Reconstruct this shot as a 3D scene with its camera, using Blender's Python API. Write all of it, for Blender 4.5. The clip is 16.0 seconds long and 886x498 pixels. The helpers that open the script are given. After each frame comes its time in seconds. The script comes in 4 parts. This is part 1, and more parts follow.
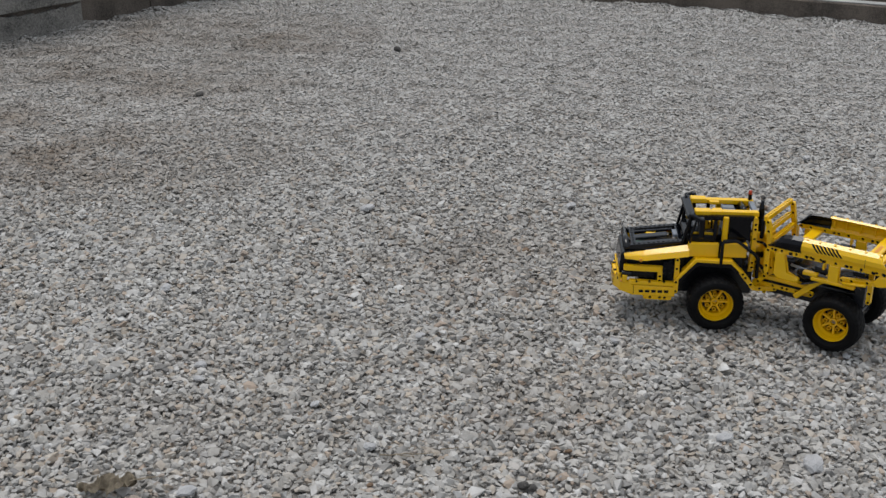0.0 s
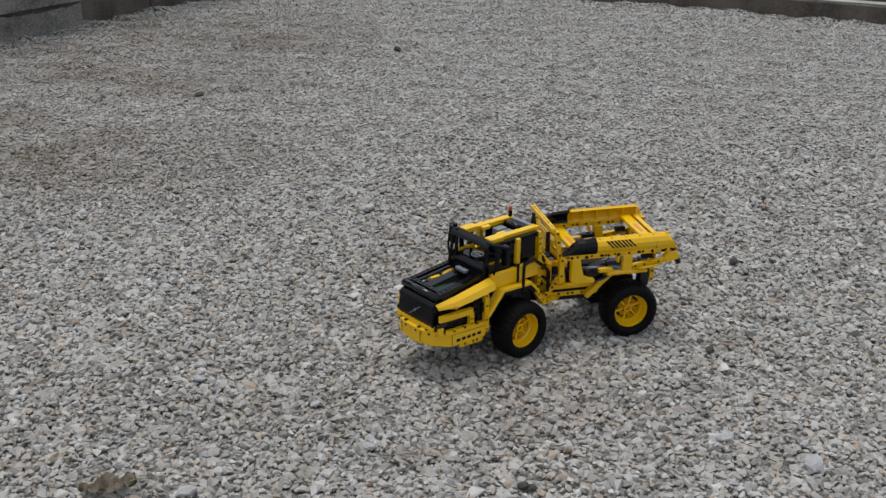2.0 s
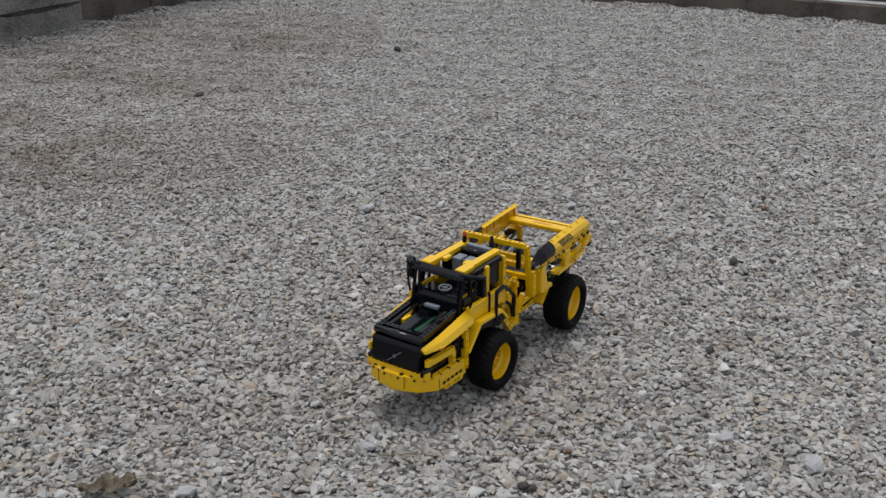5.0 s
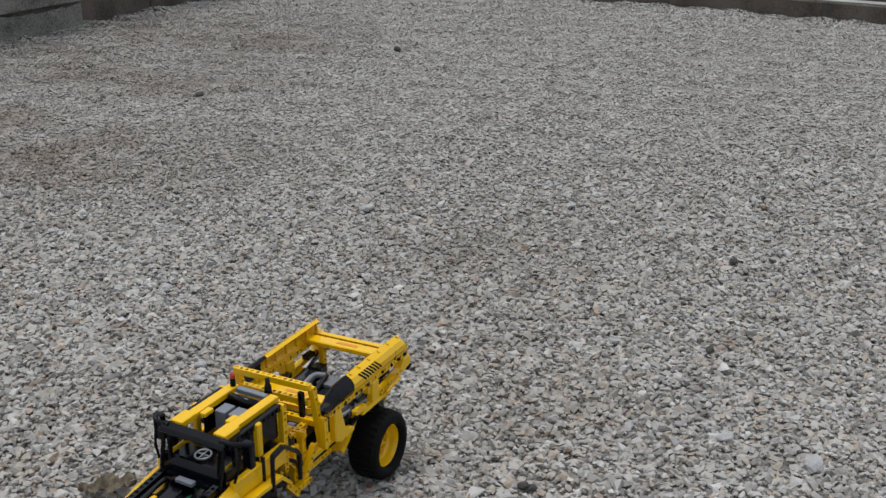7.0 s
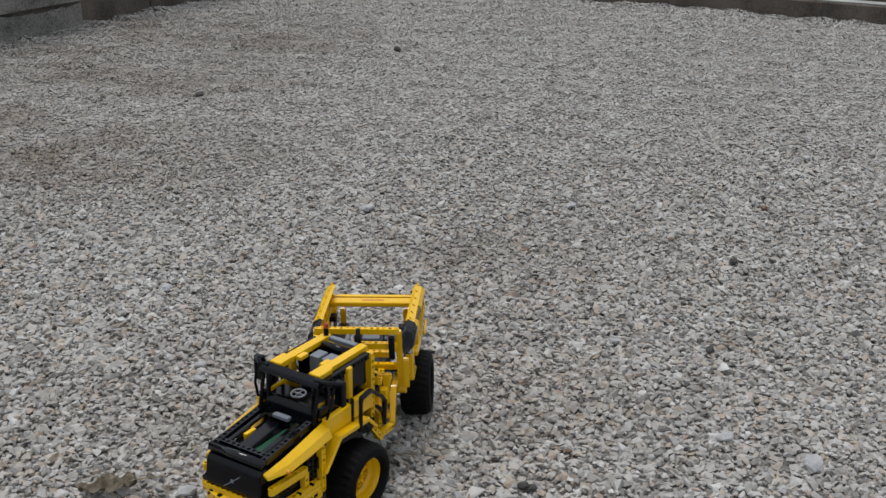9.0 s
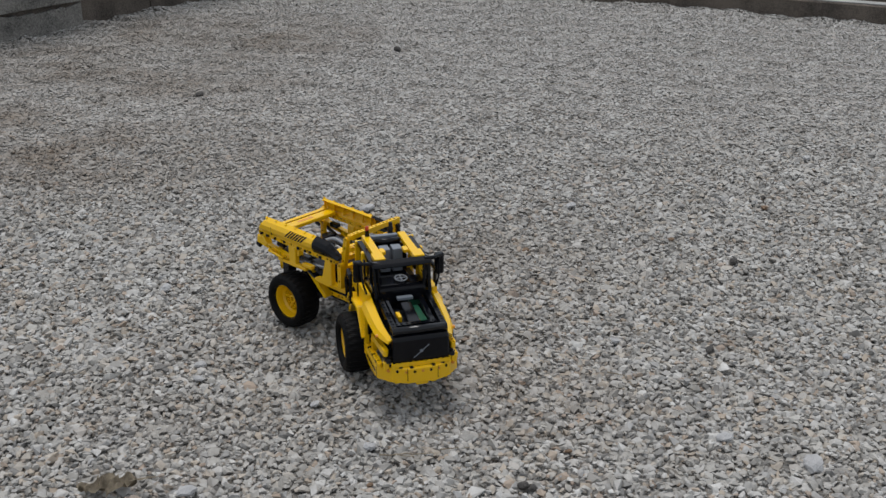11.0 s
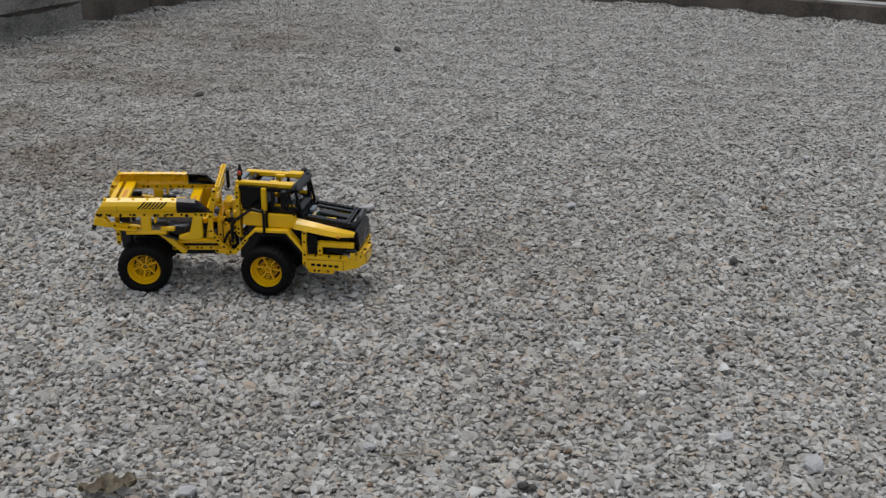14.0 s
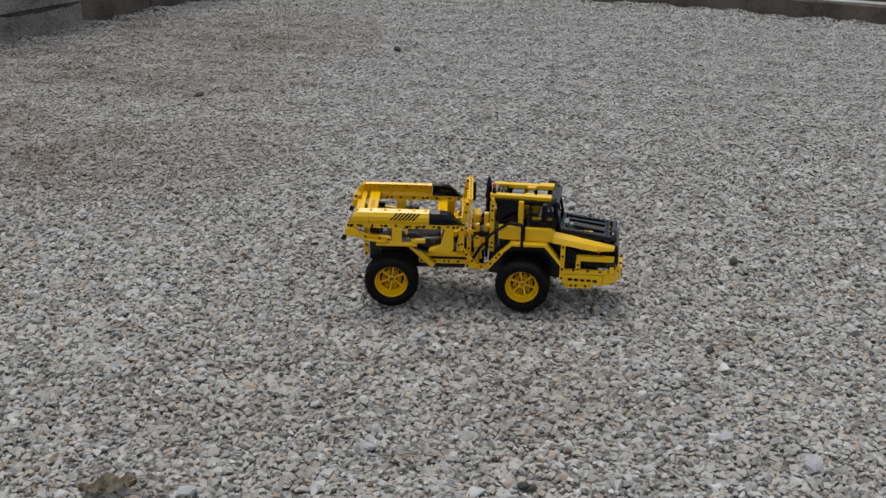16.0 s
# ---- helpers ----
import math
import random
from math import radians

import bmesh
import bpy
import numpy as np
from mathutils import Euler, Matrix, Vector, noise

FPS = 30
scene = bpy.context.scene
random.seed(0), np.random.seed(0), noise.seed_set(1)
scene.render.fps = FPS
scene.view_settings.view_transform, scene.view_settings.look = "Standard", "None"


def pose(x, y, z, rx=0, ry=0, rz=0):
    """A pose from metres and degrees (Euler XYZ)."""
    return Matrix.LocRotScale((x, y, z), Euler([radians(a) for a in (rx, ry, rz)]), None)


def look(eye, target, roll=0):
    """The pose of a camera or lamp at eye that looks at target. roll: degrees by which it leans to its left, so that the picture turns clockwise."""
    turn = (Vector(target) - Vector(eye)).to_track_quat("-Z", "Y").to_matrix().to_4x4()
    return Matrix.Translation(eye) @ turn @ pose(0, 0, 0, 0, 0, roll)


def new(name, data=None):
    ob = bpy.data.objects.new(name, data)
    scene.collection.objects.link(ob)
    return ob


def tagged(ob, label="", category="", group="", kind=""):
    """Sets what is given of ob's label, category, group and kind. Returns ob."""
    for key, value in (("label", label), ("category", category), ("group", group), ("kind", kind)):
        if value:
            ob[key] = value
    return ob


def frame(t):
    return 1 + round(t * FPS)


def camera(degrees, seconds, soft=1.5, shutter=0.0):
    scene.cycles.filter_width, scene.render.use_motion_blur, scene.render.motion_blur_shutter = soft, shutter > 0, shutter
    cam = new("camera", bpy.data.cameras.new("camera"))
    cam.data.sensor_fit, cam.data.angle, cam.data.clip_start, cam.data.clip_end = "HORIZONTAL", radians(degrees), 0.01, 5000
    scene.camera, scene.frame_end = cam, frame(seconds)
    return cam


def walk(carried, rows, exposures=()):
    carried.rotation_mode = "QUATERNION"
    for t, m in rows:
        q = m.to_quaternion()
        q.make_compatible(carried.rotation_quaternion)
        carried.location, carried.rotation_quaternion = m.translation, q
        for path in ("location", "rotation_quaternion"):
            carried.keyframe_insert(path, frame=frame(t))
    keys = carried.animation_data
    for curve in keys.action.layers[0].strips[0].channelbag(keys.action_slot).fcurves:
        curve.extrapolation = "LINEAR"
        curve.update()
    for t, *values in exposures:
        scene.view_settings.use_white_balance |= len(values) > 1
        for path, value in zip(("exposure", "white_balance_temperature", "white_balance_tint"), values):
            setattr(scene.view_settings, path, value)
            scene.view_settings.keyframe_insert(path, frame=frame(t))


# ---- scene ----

# ---- camera ----
EYE = (0.0, 0.0, 0.8791)
cam = camera(40.7, 16.0, soft=1.45)
VIEW = look(EYE, (0.0, math.cos(radians(22.42)), 0.8791 - math.sin(radians(22.42))), 0.355)
walk(cam, [(0.0, VIEW), (16.0, VIEW)],
     [(0.0, -0.05), (1.5, -0.08), (3.5, -0.13), (4.2, -0.13), (7.0, -0.09), (9.0, -0.09), (11.5, -0.15), (12.5, -0.18), (14.5, -0.20), (16.0, -0.17)])

# ---- light: overcast sky ----
world = bpy.data.worlds.new("sky")
scene.world = world
world.use_nodes = True
wt = world.node_tree
sky = wt.nodes.new("ShaderNodeTexSky")
sky.sky_type = "NISHITA"
sky.sun_disc = False
sky.sun_elevation = radians(78)
sky.sun_rotation = radians(320)
sky.dust_density = 4.0
sky.air_density = 1.0
cloud = wt.nodes.new("ShaderNodeMix")
cloud.data_type = "RGBA"
cloud.inputs["Factor"].default_value = 0.72
cloud.inputs["B"].default_value = (6.3, 6.7, 7.1, 1)      # a pale, even cloud layer over the sky
wt.links.new(sky.outputs[0], cloud.inputs["A"])
wt.links.new(cloud.outputs["Result"], wt.nodes["Background"].inputs[0])
wt.nodes["Background"].inputs[1].default_value = 0.114
sun = new("sun", bpy.data.lights.new("sun", "SUN"))
sun.data.energy = 1.85
sun.data.angle = radians(26)
sun.data.color = (1.0, 0.98, 0.96)
sun.matrix_basis = look((-0.35, 0.7, 3.0), (0.0, 0.0, 0.0))


# ---- materials ----
def links(m):
    nt = m.node_tree
    return nt, nt.nodes["Principled BSDF"]


def node(nt, kind, **sets):
    n = nt.nodes.new(kind)
    for k, v in sets.items():
        n.inputs[k.replace("_", " ")].default_value = v
    return n


def ramp(nt, stops):
    r = nt.nodes.new("ShaderNodeValToRGB")
    while len(r.color_ramp.elements) < len(stops):
        r.color_ramp.elements.new(0.5)
    for e, (at, col) in zip(r.color_ramp.elements, stops):
        e.position, e.color = at, (*col, 1)
    return r


def plastic(name, color, rough=0.28, dust=0.12, dust_color=(0.42, 0.39, 0.34), gloss=0.5):
    """Moulded plastic with a film of pale dust and fine scuffs."""
    m = bpy.data.materials.new(name)
    m.use_nodes = True
    nt, b = links(m)
    tex = nt.nodes.new("ShaderNodeTexCoord")
    big = node(nt, "ShaderNodeTexNoise", Scale=55.0, Detail=5.0)
    fine = node(nt, "ShaderNodeTexNoise", Scale=900.0, Detail=2.0)
    nt.links.new(tex.outputs["Object"], big.inputs["Vector"])
    nt.links.new(tex.outputs["Object"], fine.inputs["Vector"])
    r = ramp(nt, [(0.45, (0, 0, 0)), (0.8, (dust, dust, dust))])
    nt.links.new(big.outputs["Fac"], r.inputs["Fac"])
    mix = nt.nodes.new("ShaderNodeMix")
    mix.data_type = "RGBA"
    mix.inputs["A"].default_value = (*color, 1)
    mix.inputs["B"].default_value = (*dust_color, 1)
    nt.links.new(r.outputs["Color"], mix.inputs["Factor"])
    nt.links.new(mix.outputs["Result"], b.inputs["Base Color"])
    b.inputs["Specular IOR Level"].default_value = gloss
    rr = nt.nodes.new("ShaderNodeMapRange")
    rr.inputs["To Min"].default_value = rough
    rr.inputs["To Max"].default_value = rough + 0.14
    nt.links.new(fine.outputs["Fac"], rr.inputs["Value"])
    nt.links.new(rr.outputs["Result"], b.inputs["Roughness"])
    return m


YELLOW = plastic("yellow_plastic", (0.80, 0.470, 0.0025), 0.14, 0.025)
BLACK = plastic("black_plastic", (0.0022, 0.0026, 0.0045), 0.07, 0.008, gloss=0.22)
GLOSSY = plastic("polished_black_plastic", (0.002, 0.0025, 0.0045), 0.05, 0.004, gloss=0.42)
GREY = plastic("grey_plastic", (0.17, 0.19, 0.22), 0.25, 0.08)
DARKGREY = plastic("dark_grey_plastic", (0.009, 0.010, 0.013), 0.18, 0.02, gloss=0.35)
SMOKED = plastic("smoked_grey_plastic", (0.02, 0.022, 0.027), 0.06, 0.03, gloss=0.8)
SILVER = plastic("silver_plastic", (0.19, 0.205, 0.23), 0.3, 0.1)
GREEN = plastic("green_plastic", (0.004, 0.07, 0.034), 0.3, 0.05)
RED = plastic("red_orange_plastic", (0.45, 0.045, 0.014), 0.2, 0.03)
MARKS = plastic("orange_print", (0.62, 0.24, 0.01), 0.3, 0.03)
RUBBER = plastic("tyre_rubber", (0.0025, 0.0025, 0.003), 0.55, 0.05, (0.05, 0.046, 0.042), 0.13)


def gravel_material():
    m = bpy.data.materials.new("limestone_gravel")
    m.use_nodes = True
    nt, b = links(m)
    geo = nt.nodes.new("ShaderNodeNewGeometry")
    tex = nt.nodes.new("ShaderNodeTexCoord")
    tone = ramp(nt, [(0.0, (0.159, 0.156, 0.151)), (0.05, (0.307, 0.299, 0.286)), (0.20, (0.366, 0.354, 0.334)), (0.40, (0.429, 0.414, 0.389)),
                     (0.54, (0.366, 0.363, 0.360)), (0.62, (0.435, 0.405, 0.366)), (0.72, (0.408, 0.352, 0.292)), (0.76, (0.360, 0.288, 0.233)),
                     (0.80, (0.429, 0.418, 0.401)), (0.93, (0.488, 0.477, 0.463)), (1.0, (0.562, 0.557, 0.543))])
    nt.links.new(geo.outputs["Random Per Island"], tone.inputs["Fac"])
    # brown, soil-stained patches in the bed
    big = node(nt, "ShaderNodeTexNoise", Scale=4.5, Detail=7.0, Roughness=0.72)
    nt.links.new(tex.outputs["Object"], big.inputs["Vector"])
    total = None
    for cx, cy, reach, weight in ((-0.83, 3.46, 0.45, 1.0), (-1.12, 3.62, 0.45, 1.0), (-1.30, 3.70, 0.35, 0.9), (-1.03, 4.11, 0.40, 0.9), (-0.58, 4.0, 0.60, 0.9),
                                  (-0.63, 3.36, 0.40, 0.7), (-1.15, 3.02, 0.32, 1.0), (-0.91, 2.68, 0.50, 1.0), (-0.62, 2.75, 0.45, 0.7), (0.1, 2.1, 0.4, 0.45),
                                  (0.15, 1.58, 0.3, 0.45), (-0.33, 1.55, 0.3, 0.35)):
        far = nt.nodes.new("ShaderNodeVectorMath")
        far.operation = "DISTANCE"
        far.inputs[1].default_value = (cx, cy, 0)
        nt.links.new(tex.outputs["Object"], far.inputs[0])
        fall = nt.nodes.new("ShaderNodeMapRange")
        fall.interpolation_type = "SMOOTHSTEP"
        fall.inputs["From Min"].default_value = reach
        fall.inputs["From Max"].default_value = 0.0
        fall.inputs["To Max"].default_value = weight
        nt.links.new(far.outputs["Value"], fall.inputs["Value"])
        if total is None:
            total = fall.outputs["Result"]
        else:
            most = nt.nodes.new("ShaderNodeMath")
            most.operation = "MAXIMUM"
            nt.links.new(total, most.inputs[0])
            nt.links.new(fall.outputs["Result"], most.inputs[1])
            total = most.outputs[0]
    patch = nt.nodes.new("ShaderNodeMapRange")
    patch.inputs["From Min"].default_value, patch.inputs["From Max"].default_value = 0.33, 0.63
    nt.links.new(big.outputs["Fac"], patch.inputs["Value"])
    both = nt.nodes.new("ShaderNodeMath")
    both.operation = "MULTIPLY"
    nt.links.new(patch.outputs["Result"], both.inputs[0])
    nt.links.new(total, both.inputs[1])
    stain = nt.nodes.new("ShaderNodeMix")
    stain.data_type, stain.blend_type = "RGBA", "MULTIPLY"
    stain.inputs["B"].default_value = (0.50, 0.42, 0.345, 1)
    nt.links.new(both.outputs[0], stain.inputs["Factor"])
    # stone colours even out towards one grey with distance, a painted-in softness
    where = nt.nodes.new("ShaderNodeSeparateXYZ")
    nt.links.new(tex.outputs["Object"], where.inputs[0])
    veil = nt.nodes.new("ShaderNodeMapRange")
    veil.inputs["From Min"].default_value, veil.inputs["From Max"].default_value, veil.inputs["To Max"].default_value = 1.9, 3.4, 0.68
    nt.links.new(where.outputs["Y"], veil.inputs["Value"])
    evened = nt.nodes.new("ShaderNodeMix")
    evened.data_type = "RGBA"
    evened.inputs["B"].default_value = (0.366, 0.357, 0.343, 1)
    nt.links.new(veil.outputs["Result"], evened.inputs["Factor"])
    nt.links.new(tone.outputs["Color"], evened.inputs["A"])
    nt.links.new(evened.outputs["Result"], stain.inputs["A"])
    fine = node(nt, "ShaderNodeTexNoise", Scale=160.0, Detail=6.0, Roughness=0.65)
    nt.links.new(tex.outputs["Object"], fine.inputs["Vector"])
    grain = ramp(nt, [(0.3, (0.88, 0.87, 0.86)), (0.7, (1.06, 1.06, 1.06))])
    nt.links.new(fine.outputs["Fac"], grain.inputs["Fac"])
    dirt = node(nt, "ShaderNodeTexNoise", Scale=14.0, Detail=5.0, Roughness=0.7)
    nt.links.new(tex.outputs["Object"], dirt.inputs["Vector"])
    soil = ramp(nt, [(0.35, (0.72, 0.71, 0.69)), (0.52, (0.985, 0.99, 0.99)), (0.7, (1.06, 1.075, 1.08))])
    nt.links.new(dirt.outputs["Fac"], soil.inputs["Fac"])
    dusted = nt.nodes.new("ShaderNodeMix")
    dusted.data_type, dusted.blend_type = "RGBA", "MULTIPLY"
    dusted.inputs["Factor"].default_value = 1.0
    nt.links.new(stain.outputs["Result"], dusted.inputs["A"])
    nt.links.new(soil.outputs["Color"], dusted.inputs["B"])
    mul = nt.nodes.new("ShaderNodeMix")
    mul.data_type, mul.blend_type = "RGBA", "MULTIPLY"
    mul.inputs["Factor"].default_value = 1.0
    nt.links.new(dusted.outputs["Result"], mul.inputs["A"])
    nt.links.new(grain.outputs["Color"], mul.inputs["B"])
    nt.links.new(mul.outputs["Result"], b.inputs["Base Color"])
    b.inputs["Roughness"].default_value = 0.85
    bump = node(nt, "ShaderNodeBump", Strength=0.5, Distance=0.001)
    nt.links.new(fine.outputs["Fac"], bump.inputs["Height"])
    nt.links.new(bump.outputs["Normal"], b.inputs["Normal"])
    return m


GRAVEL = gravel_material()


def mottled(name, lo, hi, scale=9.0, rough=0.9, bump_size=0.002, grit=0.45, ends=(0.5, 0.95)):
    m = bpy.data.materials.new(name)
    m.use_nodes = True
    nt, b = links(m)
    tex = nt.nodes.new("ShaderNodeTexCoord")
    big = node(nt, "ShaderNodeTexNoise", Scale=scale, Detail=6.0, Roughness=0.6)
    fine = node(nt, "ShaderNodeTexNoise", Scale=scale * 22, Detail=4.0, Roughness=0.7)
    nt.links.new(tex.outputs["Object"], big.inputs["Vector"])
    nt.links.new(tex.outputs["Object"], fine.inputs["Vector"])
    add = nt.nodes.new("ShaderNodeMath")
    add.operation = "MULTIPLY_ADD"
    add.inputs[1].default_value = grit
    nt.links.new(fine.outputs["Fac"], add.inputs[0])
    nt.links.new(big.outputs["Fac"], add.inputs[2])
    r = ramp(nt, [(ends[0], lo), (ends[1], hi)])
    nt.links.new(add.outputs[0], r.inputs["Fac"])
    nt.links.new(r.outputs["Color"], b.inputs["Base Color"])
    b.inputs["Roughness"].default_value = rough
    bp = node(nt, "ShaderNodeBump", Strength=0.7, Distance=bump_size)
    nt.links.new(add.outputs[0], bp.inputs["Height"])
    nt.links.new(bp.outputs["Normal"], b.inputs["Normal"])
    return m


CONCRETE = mottled("weathered_concrete", (0.065, 0.063, 0.058), (0.275, 0.262, 0.24), 7.0, 0.9, 0.012, 0.8, (0.66, 1.0))
DARKCONC = mottled("dark_concrete", (0.036, 0.030, 0.025), (0.15, 0.124, 0.102), 7.0, 0.85, 0.010, 0.7, (0.62, 1.0))
PALE = mottled("pale_render", (0.24, 0.24, 0.235), (0.42, 0.42, 0.405))


def chippings():
    """Fine stone chippings between the larger stones."""
    m = bpy.data.materials.new("fine_chippings")
    m.use_nodes = True
    nt, b = links(m)
    tex = nt.nodes.new("ShaderNodeTexCoord")
    cell = node(nt, "ShaderNodeTexVoronoi", Scale=190.0)
    edge = node(nt, "ShaderNodeTexVoronoi", Scale=190.0)
    edge.feature = "DISTANCE_TO_EDGE"
    for n in (cell, edge):
        nt.links.new(tex.outputs["Object"], n.inputs["Vector"])
    grey = nt.nodes.new("ShaderNodeSeparateColor")
    nt.links.new(cell.outputs["Color"], grey.inputs["Color"])
    # kept darker than the stones, painting shade into the gaps between them
    tone = ramp(nt, [(0.0, (0.15, 0.145, 0.136)), (0.5, (0.23, 0.223, 0.21)), (0.8, (0.24, 0.205, 0.17)), (1.0, (0.31, 0.303, 0.288))])
    nt.links.new(grey.outputs[0], tone.inputs["Fac"])
    nt.links.new(tone.outputs["Color"], b.inputs["Base Color"])
    b.inputs["Roughness"].default_value = 0.9
    rise = nt.nodes.new("ShaderNodeMapRange")
    rise.inputs["From Max"].default_value = 0.25
    nt.links.new(edge.outputs["Distance"], rise.inputs["Value"])
    bump = node(nt, "ShaderNodeBump", Strength=0.7, Distance=0.003)
    nt.links.new(rise.outputs["Result"], bump.inputs["Height"])
    nt.links.new(bump.outputs["Normal"], b.inputs["Normal"])
    return m


EARTH = chippings()
DARKSTONE = mottled("dark_stone", (0.03, 0.028, 0.026), (0.09, 0.085, 0.08), 120.0)
BROWNSTONE = mottled("brown_stone", (0.11, 0.07, 0.045), (0.25, 0.17, 0.11), 100.0)
PALESTONE = mottled("pale_stone", (0.33, 0.33, 0.335), (0.45, 0.45, 0.455), 90.0)
LEAF = mottled("dry_leaf_brown", (0.11, 0.085, 0.058), (0.36, 0.31, 0.23), 70.0)


# ---- mesh helpers ----
def finish(name, bm, material, smooth=False):
    bmesh.ops.recalc_face_normals(bm, faces=bm.faces)
    me = bpy.data.meshes.new(name)
    bm.to_mesh(me)
    bm.free()
    for m in (material if isinstance(material, (list, tuple)) else [material]):
        me.materials.append(m)
    if smooth:
        me.shade_smooth()
    return me


def part(name, bm, material, parent, label="", at=None, smooth=False):
    """One mesh object under a thing or under a part."""
    ob = new(name, finish(name, bm, material, smooth))
    ob.parent = parent
    if at is not None:
        ob.matrix_basis = at
    return tagged(ob, label)


def box(bm, lo, hi, bevel=0.0, m=None):
    """A box between two corners, with its edges rounded off, added to bm."""
    lo, hi = Vector(lo), Vector(hi)
    made = bmesh.ops.create_cube(bm, size=1.0)
    vs = made["verts"]
    for v in vs:
        v.co = Vector([(lo[i] + hi[i]) / 2 + v.co[i] * (hi[i] - lo[i]) for i in range(3)])
    es = {e for v in vs for e in v.link_edges}
    if bevel:
        out = bmesh.ops.bevel(bm, geom=list(es), offset=bevel, segments=1, affect="EDGES")
        vs = list({v for f in out["faces"] for v in f.verts} | {v for v in vs if v.is_valid})
    if m is not None:
        bmesh.ops.transform(bm, matrix=m, verts=[v for v in vs if v.is_valid])
    return vs


# ---- ground ----
def rolling(x, y):
    """The slight unevenness of the bed."""
    return 0.004 * math.sin(3.1 * x + 1.3) * math.sin(2.3 * y) + 0.003 * math.sin(7.7 * x - 4.1 * y)


def ground():
    bm = bmesh.new()
    xs = [-300, -60, -12, -5] + [-3 + 0.2 * i for i in range(31)] + [5, 12, 60, 300]
    ys = [-300, -60, -12, -3] + [0.2 * i for i in range(36)] + [12, 30, 80, 400]
    grid = [[bm.verts.new((x, y, -0.0075 + (rolling(x, y) if abs(x) < 4 and 0 < y < 8 else 0))) for x in xs] for y in ys]
    for j in range(len(ys) - 1):
        for i in range(len(xs) - 1):
            bm.faces.new((grid[j][i], grid[j][i + 1], grid[j + 1][i + 1], grid[j + 1][i]))
    ob = new("ground", finish("ground", bm, EARTH, True))
    tagged(ob, "dusty grey subsoil under a bed of crushed gravel", "ground", kind="structure")


ground()


def crushed(count, corners, rng):
    """Angular stones: the hulls of a few corners each, with flat broken faces."""
    shapes, sides = [], []
    for _ in range(count):
        while True:
            p = rng.normal(0, 1, (corners, 3))
            p /= np.linalg.norm(p, axis=1)[:, None]
            gap = np.linalg.norm(p[:, None] - p[None], axis=2) + 9 * np.eye(corners)
            if gap.min() > 1.75 / math.sqrt(corners):
                break
        bm = bmesh.new()
        vs = [bm.verts.new(c) for c in p]
        bmesh.ops.convex_hull(bm, input=vs)
        bmesh.ops.triangulate(bm, faces=bm.faces)
        bm.verts.index_update()
        sides.append([[v.index for v in f.verts] for f in bm.faces])
        shapes.append([v.co[:] for v in bm.verts])
        bm.free()
    shapes = np.array(shapes) * rng.uniform(0.82, 1.18, (count, corners, 1))
    return shapes, np.array(sides)


def stones(kinds, x, y, size, rng, flat, heap):
    """Vertices and triangles of many tumbled stones at x, y."""
    shapes, sides = kinds
    n = len(x)
    pick = rng.integers(0, len(shapes), n)
    stretch = np.stack([rng.uniform(0.95, 1.5, n), rng.uniform(0.72, 1.08, n), rng.uniform(*flat, n)], 1)
    v = shapes[pick] * (stretch * size[:, None])[:, None, :]
    for i, j, turn in ((0, 2, rng.normal(0, 115 * heap, n)), (1, 2, rng.normal(0, 115 * heap, n)), (0, 1, rng.uniform(0, 2 * np.pi, n))):
        c, s = np.cos(turn)[:, None], np.sin(turn)[:, None]
        p, q = v[..., i].copy(), v[..., j].copy()
        v[..., i], v[..., j] = c * p - s * q, s * p + c * q
    bed = 0.004 * np.sin(3.1 * x + 1.3) * np.sin(2.3 * y) + 0.003 * np.sin(7.7 * x - 4.1 * y)
    gap = -((x - WALL_A[0]) * WALL_N[0] + (y - WALL_A[1]) * WALL_N[1])
    rim = -((x - KERB_A[0]) * KERB_N[0] + (y - KERB_A[1]) * KERB_N[1])
    bed += 0.012 * np.exp(-np.clip(gap, 0, 9) / 0.06) * (0.6 + 0.4 * np.sin(23 * y) + 0.35 * np.sin(51 * y + 1))
    bed += 0.009 * np.exp(-np.clip(rim, 0, 9) / 0.05) * (0.5 + 0.5 * np.sin(19 * x) + 0.4 * np.sin(47 * x))
    bed += np.clip((y - 2.2) / 1.2, 0, 1) * (0.0022 * np.sin(31 * y + 9 * x) * np.sin(13 * x - 4 * y) + 0.0018 * np.sin(57 * y - 21 * x) * np.sin(37 * x + 5 * y))
    v += np.stack([x, y, bed - 0.003 - 0.42 * size + rng.normal(0, heap, n)], 1)[:, None, :]
    f = sides[pick] + (np.arange(n) * v.shape[1])[:, None, None]
    return v.reshape(-1, 3), f.reshape(-1, 3)


def scatter(x0, x1, y0, y1, per, rng):
    pitch = 1 / math.sqrt(per)
    x, y = np.meshgrid(np.arange(x0, x1, pitch), np.arange(y0, y1, pitch))
    return x.ravel() + rng.uniform(-0.6, 0.6, x.size) * pitch, y.ravel() + rng.uniform(-0.6, 0.6, x.size) * pitch


